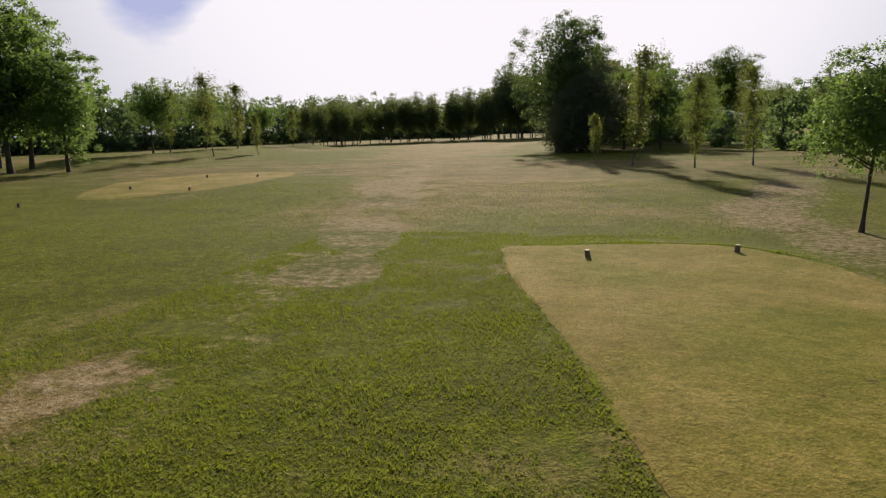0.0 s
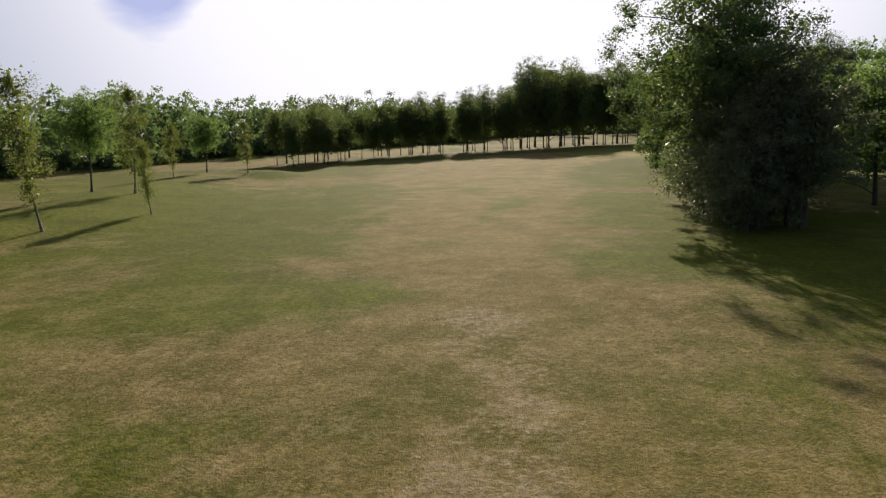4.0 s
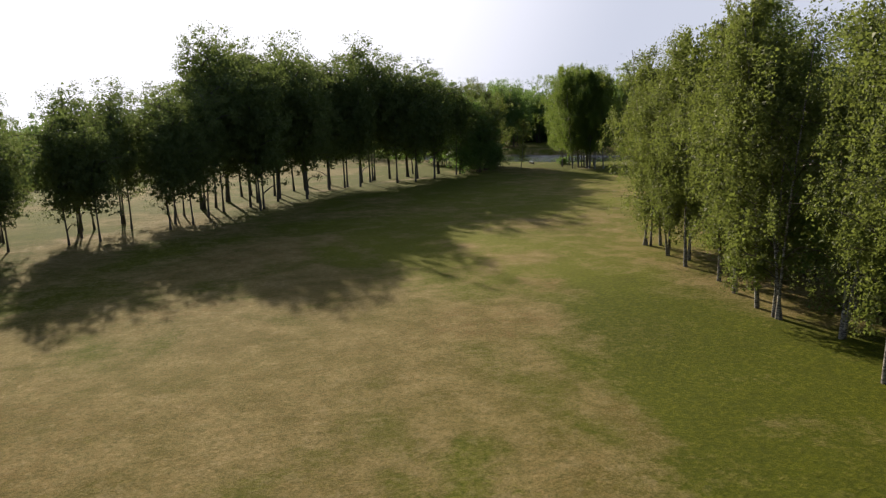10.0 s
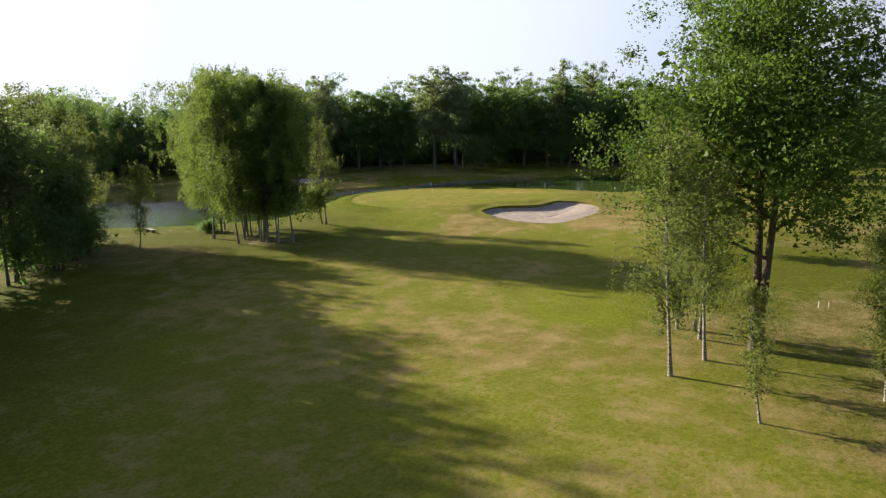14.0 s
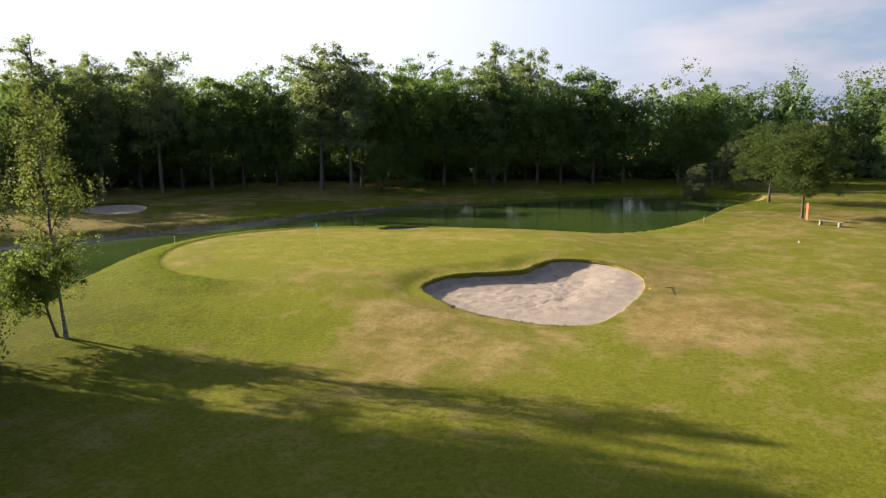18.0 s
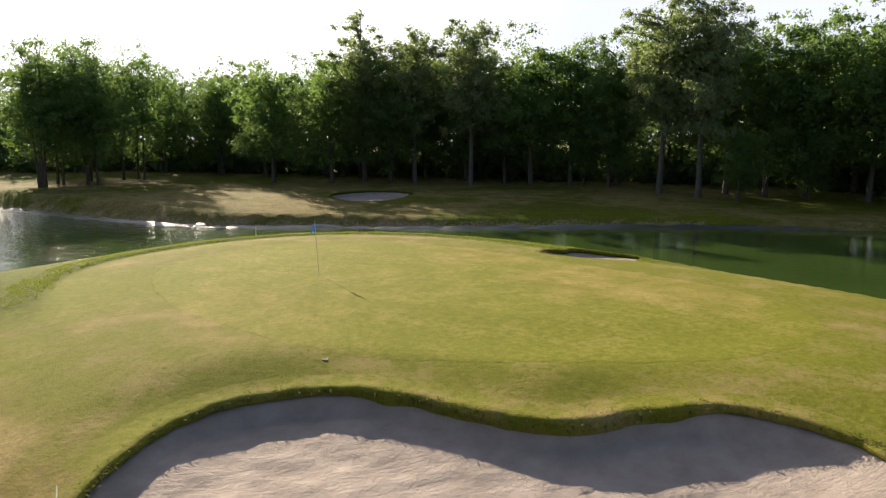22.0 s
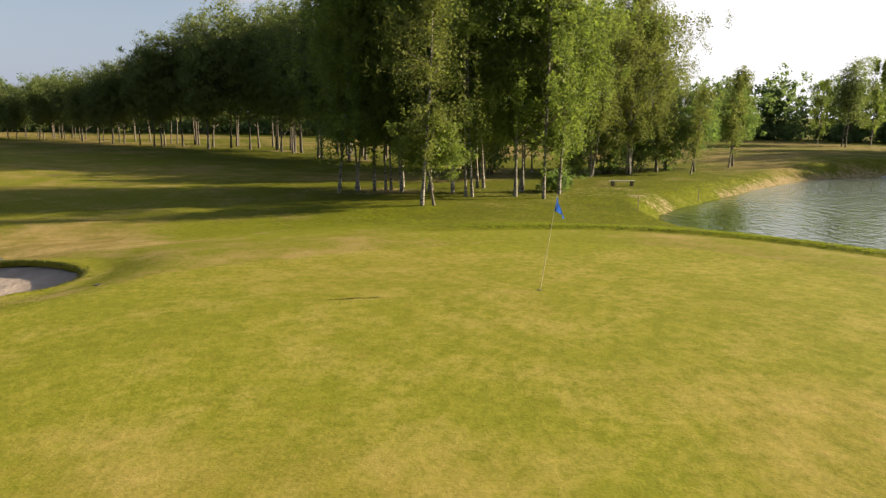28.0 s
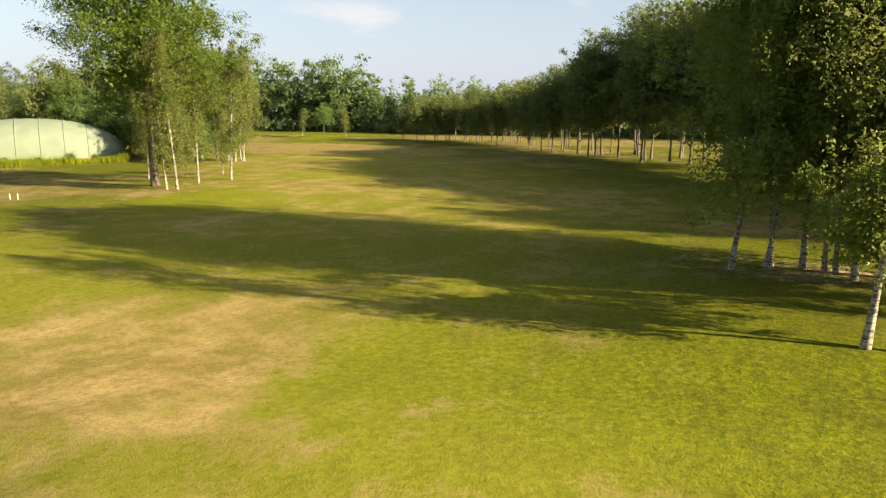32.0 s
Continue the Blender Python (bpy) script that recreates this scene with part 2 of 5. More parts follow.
def leaf_material(name, dark, light, back, gloss=0.6):
    """Leaves: each one its own shade, and light shows through them."""
    m = Nodes(name, rough=gloss)
    m.bsdf.inputs["Specular IOR Level"].default_value = 0.12
    shade = m.mix(m.random_of_piece(), dark, light)
    shade = m.mix(m.fit(m.random_of_object(), 0, 1, 0.0, 0.35), shade, tuple(c * k for c, k in zip(light, (1.25, 1.0, 0.6))))
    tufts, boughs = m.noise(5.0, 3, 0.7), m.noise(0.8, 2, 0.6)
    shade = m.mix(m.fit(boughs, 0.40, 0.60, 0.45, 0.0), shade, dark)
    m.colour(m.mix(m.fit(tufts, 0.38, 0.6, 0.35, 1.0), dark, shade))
    thin = m.n.new("ShaderNodeBsdfTranslucent")
    thin.inputs["Color"].default_value = (*back, 1)
    both = m.n.new("ShaderNodeMixShader")
    both.inputs[0].default_value = 0.42
    m.l.new(m.bsdf.outputs[0], both.inputs[1])
    m.l.new(thin.outputs[0], both.inputs[2])
    m.l.new(both.outputs[0], m.out.inputs["Surface"])
    return m.mat


def bark_material(name, light, dark, white):
    m = Nodes(name, rough=0.85)
    bands = m.noise(1.0, 4, 0.6, m.scaled(5, 5, 16 if white else 2.5))
    coarse = m.noise(2.2, 3, 0.6)
    if white:
        tone = m.mix(m.fit(bands, 0.46, 0.58), light, dark)
        tone = m.mix(m.fit(coarse, 0.48, 0.66), tone, (0.085, 0.070, 0.055))
    else:
        tone = m.mix(m.fit(bands, 0.3, 0.7), light, dark)
    m.colour(tone).bump(bands, 0.5, 0.02)
    return m.mat


def plain_material(name, colour, rough=0.6, metal=0.0, vary=0.25, scale=6.0):
    m = Nodes(name, rough, metal)
    a, b = m.noise(scale, 4), m.noise(scale * 9, 3)
    low, high = tuple(c * (1 - vary) for c in colour), tuple(min(1, c * (1 + vary)) for c in colour)
    m.colour(m.mix(m.fit(m.math("ADD", a, m.math("MULTIPLY", b, 0.4)), 0.45, 0.95), low, high))
    m.bump(b, 0.15, 0.01)
    return m.mat


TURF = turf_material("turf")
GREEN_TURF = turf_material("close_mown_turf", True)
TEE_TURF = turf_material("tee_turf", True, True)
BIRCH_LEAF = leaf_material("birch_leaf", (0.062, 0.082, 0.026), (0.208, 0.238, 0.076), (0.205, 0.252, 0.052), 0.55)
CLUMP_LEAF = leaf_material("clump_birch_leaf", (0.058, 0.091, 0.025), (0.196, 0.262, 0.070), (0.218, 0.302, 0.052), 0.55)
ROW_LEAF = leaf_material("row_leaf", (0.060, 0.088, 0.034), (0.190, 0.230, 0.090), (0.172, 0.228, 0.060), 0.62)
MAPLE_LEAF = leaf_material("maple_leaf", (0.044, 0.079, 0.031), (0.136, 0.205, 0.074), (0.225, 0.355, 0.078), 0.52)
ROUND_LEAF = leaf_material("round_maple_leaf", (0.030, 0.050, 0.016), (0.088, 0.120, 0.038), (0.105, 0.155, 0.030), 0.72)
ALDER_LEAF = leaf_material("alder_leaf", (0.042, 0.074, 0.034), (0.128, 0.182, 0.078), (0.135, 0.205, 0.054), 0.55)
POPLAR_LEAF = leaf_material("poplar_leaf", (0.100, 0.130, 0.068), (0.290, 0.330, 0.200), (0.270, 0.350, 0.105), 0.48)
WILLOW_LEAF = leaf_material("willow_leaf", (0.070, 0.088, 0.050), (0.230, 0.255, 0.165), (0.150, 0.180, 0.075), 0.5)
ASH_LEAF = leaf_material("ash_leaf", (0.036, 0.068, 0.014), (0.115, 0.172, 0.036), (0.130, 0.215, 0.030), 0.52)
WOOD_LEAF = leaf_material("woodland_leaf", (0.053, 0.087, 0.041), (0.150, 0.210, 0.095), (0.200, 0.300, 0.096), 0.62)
BIRCH_BARK = bark_material("birch_bark", (0.30, 0.28, 0.24), (0.05, 0.042, 0.036), True)
DARK_BARK = bark_material("dark_bark", (0.11, 0.085, 0.06), (0.045, 0.035, 0.026), False)
GREY_BARK = bark_material("grey_bark", (0.125, 0.108, 0.086), (0.055, 0.048, 0.038), False)


# ---------------------------------------------------------------- mesh helpers
def sheet(name, verts, faces, material, smooth=False):
    """A mesh from arrays of places and of four-sided or three-sided faces."""
    verts, faces = np.asarray(verts, np.float32), np.asarray(faces, np.int32)
    mesh = bpy.data.meshes.new(name)
    mesh.vertices.add(len(verts))
    mesh.vertices.foreach_set("co", verts.ravel())
    mesh.loops.add(faces.size)
    mesh.loops.foreach_set("vertex_index", faces.ravel())
    mesh.polygons.add(len(faces))
    mesh.polygons.foreach_set("loop_start", np.arange(len(faces), dtype=np.int32) * faces.shape[1])
    mesh.update(calc_edges=True)
    if smooth:
        mesh.polygons.foreach_set("use_smooth", np.ones(len(faces), bool))
    mesh.materials.append(material)
    return mesh


def paint(mesh, name, values):
    layer = mesh.attributes.new(name, "FLOAT", "POINT")
    layer.data.foreach_set("value", np.asarray(values, np.float32))


def part(name, data, material, parent, label=""):
    """One part: a bmesh or a mesh, linked under its thing."""
    if isinstance(data, bmesh.types.BMesh):
        mesh = bpy.data.meshes.new(name)
        data.normal_update()
        data.to_mesh(mesh)
        data.free()
        mesh.materials.append(material)
    else:
        mesh = data
    ob = new(name, mesh)
    ob.parent = parent
    return tagged(ob, label)


def thing(name, place, label, category, group="", turn=0.0):
    ob = new(name)
    ob.empty_display_size = 0.3
    ob.matrix_basis = pose(*place, 0, 0, turn)
    return tagged(ob, label, category, group)


def box(bm, size, at=(0, 0, 0), turn=(0, 0, 0), bevel=0.0):
    made = bmesh.ops.create_cube(bm, size=1.0, matrix=pose(*at, *turn) @ Matrix.Diagonal((*size, 1)))
    if bevel:
        edges = {e for v in made["verts"] for e in v.link_edges}
        bmesh.ops.bevel(bm, geom=list(edges), offset=bevel, segments=2, affect="EDGES")
    return bm


def rod(bm, a, b, r1, r2=None, sides=10):
    a, b = Vector(a), Vector(b)
    m = Matrix.Translation((a + b) / 2) @ (b - a).to_track_quat("Z", "Y").to_matrix().to_4x4()
    bmesh.ops.create_cone(bm, cap_ends=True, segments=sides, radius1=r1, radius2=r1 if r2 is None else r2, depth=(b - a).length, matrix=m)
    return bm


def lattice(ix, iy, seed):
    k = (ix * 374761393 + iy * 668265263 + seed * 1442695041).astype(np.int64) & 0x7FFFFFFF
    k = ((k ^ (k >> 13)) * 1274126177) & 0x7FFFFFFF
    return ((k ^ (k >> 16)) & 0xFFFF) / 65535.0


def vnoise(x, y, size, seed=0):
    """Smooth noise from 0 to 1 with lumps of that size in metres."""
    u, v = np.asarray(x) / size, np.asarray(y) / size
    i, j = np.floor(u).astype(np.int64), np.floor(v).astype(np.int64)
    f, g = u - i, v - j
    f, g = f * f * (3 - 2 * f), g * g * (3 - 2 * g)
    return (lattice(i, j, seed) * (1 - f) + lattice(i + 1, j, seed) * f) * (1 - g) + (lattice(i, j + 1, seed) * (1 - f) + lattice(i + 1, j + 1, seed) * f) * g


def smooth(a, b, v):
    s = np.clip((v - a) / (b - a), 0, 1)
    return s * s * (3 - 2 * s)


def rounded(poly, rounds=2):
    """An outline with its corners cut round."""
    p = np.array(poly, float)
    for _ in range(rounds):
        q = np.roll(p, -1, 0)
        p = np.stack([0.75 * p + 0.25 * q, 0.25 * p + 0.75 * q], 1).reshape(-1, 2)
    return p


def signed(x, y, poly):
    """Metres from an outline, below zero inside it."""
    x, y = np.asarray(x, float), np.asarray(y, float)
    best, inside = np.full(x.shape, 1e9), np.zeros(x.shape, bool)
    for (ax, ay), (bx, by) in zip(poly, np.roll(poly, -1, 0)):
        ex, ey = bx - ax, by - ay
        s = np.clip(((x - ax) * ex + (y - ay) * ey) / (ex * ex + ey * ey + 1e-12), 0, 1)
        best = np.minimum(best, (x - ax - s * ex) ** 2 + (y - ay - s * ey) ** 2)
        if abs(ey) > 1e-9:
            inside ^= ((ay > y) != (by > y)) & (x < ex * (y - ay) / ey + ax)
    return np.sqrt(best) * np.where(inside, -1, 1)


def line_distance(x, y, line):
    best = np.full(np.shape(x), 1e9)
    for (ax, ay), (bx, by) in zip(line[:-1], line[1:]):
        ex, ey = bx - ax, by - ay
        s = np.clip(((x - ax) * ex + (y - ay) * ey) / (ex * ex + ey * ey), 0, 1)
        best = np.minimum(best, (x - ax - s * ex) ** 2 + (y - ay - s * ey) ** 2)
    return np.sqrt(best)


# ---------------------------------------------------------------- the lie of the land
WATER = -1.8
GREEN = rounded([(-2.1, -9.4), (-3.8, -6.7), (-5.6, -3), (-6.4, 1.6), (-5.8, 5.2), (-3.2, 8), (-0.5, 9.8), (3.4, 10.2), (7.4, 7), (10, 2.2), (12, -1.9), (13.6, -5.2), (14.4, -9), (13, -12.8), (8.5, -14.2), (4.2, -12.9), (0.9, -11.5)])
POND = rounded([(-25, 12.2), (-20, 11), (-14, 11.5), (-8, 15.5), (-2, 18.3), (4, 18.3), (9, 15.5), (14, 11), (18, 4), (20, -3), (22.5, -10), (26, -14.3), (31, -17), (40.7, -18.8), (54, -19), (63, -22.4), (69, -20.5), (72, -10.5), (68, -2.5), (59, 6.4), (47.3, 14.4), (33.4, 21.5), (23, 24.2), (14, 26.1), (7.5, 29.5), (1, 31), (-4, 33.7), (-10.5, 39.3), (-22, 54), (-28, 60), (-36, 65), (-45, 63), (-51, 53), (-51.8, 43), (-46, 33), (-32.5, 19.5)])
BUNKER = rounded([(-7.0, -15.2), (-6.3, -13.7), (-5.6, -12.5), (-4.7, -11.75), (-3.4, -11.4), (-2.1, -11.6), (-0.7, -12.3), (0.3, -13.4), (1.3, -14.5), (2.1, -15.1), (2.9, -15.35), (4.2, -15.35), (5.6, -15.8), (6.5, -16.5), (7.2, -17.4), (7.5, -18.5), (7.2, -20.3), (6.2, -21.9), (4.3, -23.0), (1.5, -23.5), (-0.7, -23.45), (-2.8, -23.45), (-4.8, -23.3), (-5.8, -22.7), (-6.5, -21.8), (-6.9, -20.4), (-7.1, -18.5), (-7.2, -16.7)], 1)
FAR_BUNKER = rounded([(9, 40.2), (8.8, 46.5), (13.5, 51), (17.5, 50), (18.5, 46), (16.4, 42), (12.6, 38.9)])
RIM_BUNKER = rounded([(11.4, 2.6), (12.3, 1.2), (13.6, 0.3), (15.2, -0.1), (15.8, 0.4), (15.5, 1.4), (14.6, 2.7), (13.6, 3.7), (12.4, 3.9), (11.6, 3.4)])
TEE = rounded([(-64.9, -211.0), (-65.1, -210.2), (-64.3, -209.9), (-62, -209.25), (-60.0, -209.3), (-58.7, -211), (-58.2, -213.4), (-57, -222), (-61.8, -224), (-62.3, -221), (-62.8, -218.7), (-63.7, -215.6), (-64.5, -213.2)], 1)
LEFT_TEE = rounded([(-86.3, -199.2), (-90.7, -188.8), (-87.5, -183.8), (-84, -181.9), (-81.8, -184), (-81, -190.2), (-81.2, -195), (-83.6, -200)], 1)
HUMP = [(-107, -174), (-108, -155), (-113, -138), (-119, -116), (-114, -113)]
SAND_DEPTH = ((BUNKER, 0.85), (FAR_BUNKER, 0.5), (RIM_BUNKER, 0.3))


def lie(x, y):
    """The height of the turf."""
    x, y = np.asarray(x, float), np.asarray(y, float)
    z = -1.25 + 0.34 * (vnoise(x, y, 28, 3) - 0.5) + 0.10 * (vnoise(x, y, 7, 5) - 0.5) + 0.03 * (vnoise(x, y, 1.6, 8) - 0.5) * smooth(0.5, 2.5, np.minimum(signed(x, y, TEE), signed(x, y, LEFT_TEE)))
    z = z + 0.75 * smooth(22, 46, y) + 0.25 * smooth(-75, -45, y)
    z = z + 0.9 * np.exp(-((line_distance(x, y, HUMP) / 5.0) ** 2))
    z = z + 0.08 * smooth(1.5, -0.5, signed(x, y, TEE)) + 0.05 * smooth(3, -1, signed(x, y, LEFT_TEE)) - 0.2 * smooth(-190, -208, y)
    g = signed(x, y, GREEN)
    top = smooth(13.5, 0.5, g)
    z = z * (1 - top) + top * (0.0 + 0.05 * (vnoise(x, y, 9, 4) - 0.5) * smooth(-4, 4, g))
    z = z + 0.13 * smooth(3.6, 3.9, g) * smooth(7.5, 5, g) * smooth(-4, 1, y)
    z = z + 0.09 * smooth(-1, -5, g) + 0.36 * np.exp(-((x + 20.3) ** 2 + (y + 1.4) ** 2) / 36)
    sand = signed(x, y, BUNKER)
    z = z - (0.10 + 0.16 * smooth(4.5, 1.5, np.hypot(x - 2.0, y + 14.6))) * smooth(2.6, 0.3, sand) * smooth(-21, -17, y)
    z = z - 0.30 * np.exp(-((x + 3.2) / 2.8) ** 2 - ((y + 11.9) / 1.7) ** 2)
    p = signed(x, y, POND)
    bank = WATER - 0.05 + 0.62 * np.maximum(p, 0) + 0.14 * (vnoise(x, y, 1.3, 12) - 0.5)
    z = np.where(p > 0, np.minimum(z, bank), z)
    return np.where(p <= 0, np.maximum(WATER - 0.9, WATER - 0.05 + 0.5 * p), z)


def with_pits(x, y, z):
    """The turf is cut away under the sand."""
    for outline, depth in SAND_DEPTH:
        z = np.where(signed(x, y, outline) < 0.15, z - depth - 0.75, z)
    return z


def axis_lines(stops):
    """Grid lines: (from, to, step) after one another."""
    out = []
    for a, b, step in stops:
        out += list(np.linspace(a, b, max(1, round((b - a) / step)), endpoint=False))
    return np.array(out + [stops[-1][1]])


FAIRWAY = rounded([(-73, -168), (-75.5, -150), (-75, -133), (-76.5, -118), (-77, -104), (-74, -90), (-71, -80), (-67, -68), (-72, -58), (-84, -52), (-95, -66), (-101, -80), (-105, -100), (-95, -122), (-88, -146), (-84.5, -168)])


def spot(x, y, cx, cy, r):
    """A soft patch with an uneven edge."""
    d = np.hypot(x - cx, y - cy) + 0.5 * r * (vnoise(x, y, 0.45 * r, 61) - 0.5)
    return smooth(r, 0.45 * r, d)


# patches of the course: middle, half-width along x and y; how much drier, lusher, barer and redder
PATCHES = (
    ((-82.0, -156.2), (4.2, 2.0), 0.6, -0.2, 0.30, 0.7),
    ((-74.2, -154.9), (3.2, 1.4), 0.5, -0.2, 0.15, 0.9),
    ((-78.2, -171.0), (2.6, 2.6), 0.5, 0.0, 0.35, 0.3),
    ((-72.8, -169.0), (3.5, 2.6), 0.5, -0.2, 0.25, 0.6),
    ((-81.0, -169.3), (2.4, 2.2), -0.6, 0.7, -0.3, -0.4),
    ((-72.6, -163.0), (3.6, 3.6), -0.6, 0.6, -0.3, -0.4),
    ((-86.5, -165.0), (3.2, 1.6), 0.4, 0.0, 0.15, 0.4),
    ((-72.5, -140.0), (3.0, 6.0), -0.8, 0.6, -0.3, -0.5),
    ((-80.0, -141.0), (2.0, 5.0), -0.6, 0.2, -0.2, -0.5),
    ((-83.6, -149.0), (2.2, 4.5), 0.5, -0.2, 0.40, 0.6),
    ((-80.8, -152.3), (1.3, 1.2), 0.5, -0.2, 0.60, 0.4),
    ((-86.2, -151.9), (1.6, 1.2), -0.7, 0.6, -0.3, -0.4),
    ((-92.5, -143.0), (4.0, 3.5), 0.3, 0.0, 0.10, 0.3),
    ((-71.0, -147.5), (1.2, 3.0), 0.4, 0.0, 0.10, 0.8),
    ((-94.0, -103.0), (4.5, 5.0), 0.4, -0.2, 0.10, 0.9),
    ((-88.2, -108.0), (0.8, 3.5), -0.8, 0.5, -0.4, -0.6),
    ((-85.9, -108.3), (1.2, 2.2), 0.4, -0.2, 0.55, 0.3),
    ((-79.9, -107.5), (1.5, 2.6), 0.4, -0.2, 0.15, 0.9),
    ((-83.7, -101.0), (1.4, 2.2), 0.3, -0.2, 0.15, 0.8),
    ((-75.6, -109.5), (2.2, 2.6), 0.3, -0.1, 0.10, 0.6),
    ((-75.4, -96.2), (1.0, 3.0), 0.3, -0.1, 0.15, 0.7),
    ((-81.0, -97.0), (1.6, 2.5), -0.5, 0.1, -0.3, -0.5),
    ((-70.4, -78.3), (1.6, 3.6), 0.5, -0.2, 0.30, 0.8),
    ((-76.2, -83.7), (3.0, 2.5), 0.4, -0.2, 0.15, 0.6),
    ((-90.0, -76.0), (4.0, 3.0), 0.3, -0.1, 0.10, 0.6),
    ((-32.0, -42.5), (6.0, 5.0), -0.5, 0.8, -0.3, -0.4),
    ((-41.5, -43.0), (4.0, 5.0), 0.3, 0.0, 0.0, 0.2),
    ((-10.0, -17.5), (5.5, 6.5), 0.05, 0.0, -0.2, -0.45),
    ((-7.6, -14.2), (1.6, 2.0), 0.35, -0.3, 0.1, 0.2),
    ((-2.0, -26.5), (6.0, 3.0), 0.4, -0.2, 0.05, 0.4),
    ((-13.6, -8.0), (3.5, 5.0), -0.4, 0.7, -0.3, -0.3),
    ((-10.0, -14.6), (2.6, 2.2), 0.5, -0.3, 0.0, 0.3),
    ((-14.5, -10.5), (4.0, 3.0), -0.5, 0.6, -0.4, -0.3),
    ((-17.5, -4.0), (5.0, 4.0), -0.5, 0.7, -0.4, -0.4),
    ((-12.0, -6.0), (4.0, 3.5), -0.3, 0.4, -0.4, -0.3),
    ((-33.5, -9.0), (3.5, 1.6), 0.6, -0.3, 0.15, 0.6),
    ((-30.0, -4.0), (3.0, 4.5), 0.6, -0.3, 0.10, 0.6),
    ((-73.6, -193.0), (2.4, 4.0), 0.5, -0.5, 0.40, 0.3),
    ((-71.2, -194.0), (1.4, 1.6), 0.5, -0.4, 0.45, 0.6),
    ((-68.8, -197.0), (1.6, 1.5), 0.4, -0.3, 0.40, 0.2),
    ((-70.3, -196.8), (0.7, 0.6), 0.3, -0.3, -0.3, 1.0),
    ((-78.5, -192.0), (3.6, 8.0), -0.7, 0.7, -0.5, -0.5),
    ((-76.6, -199.5), (2.6, 4.5), -0.6, 0.6, -0.4, -0.5),
    ((-68.6, -219.6), (1.0, 2.0), 0.6, -0.5, 0.50, 0.7),
    ((-64.9, -216.6), (2.2, 6.0), -0.8, 0.9, -0.6, -0.6),
    ((-65.4, -222.5), (2.0, 2.6), -0.8, 0.8, -0.6, -0.6),
    ((-66.5, -206.0), (2.2, 3.0), -0.2, 0.2, -0.3, -0.2),
    ((-67.5, -188.0), (3.2, 5.0), 0.3, -0.2, 0.10, 0.5),
)


def patch_paint(x, y):
    """The patches above, laid over one another with ragged edges."""
    sums = np.zeros((4,) + np.shape(x))
    for (cx, cy), (rx, ry), *amounts in PATCHES:
        near = (np.abs(x - cx) < 1.6 * rx + 1) & (np.abs(y - cy) < 1.6 * ry + 1)
        u, v = x[near], y[near]
        d = np.hypot((u - cx) / rx, (v - cy) / ry) + 0.75 * (vnoise(u, v, 0.5 * min(rx, ry) + 0.3, 63) - 0.5) + 0.5 * (vnoise(u, v, 0.5, 64) - 0.5)
        fall = smooth(1.15, 0.45, d)
        for k, amount in enumerate(amounts):
            sums[k][near] += amount * fall
    return sums


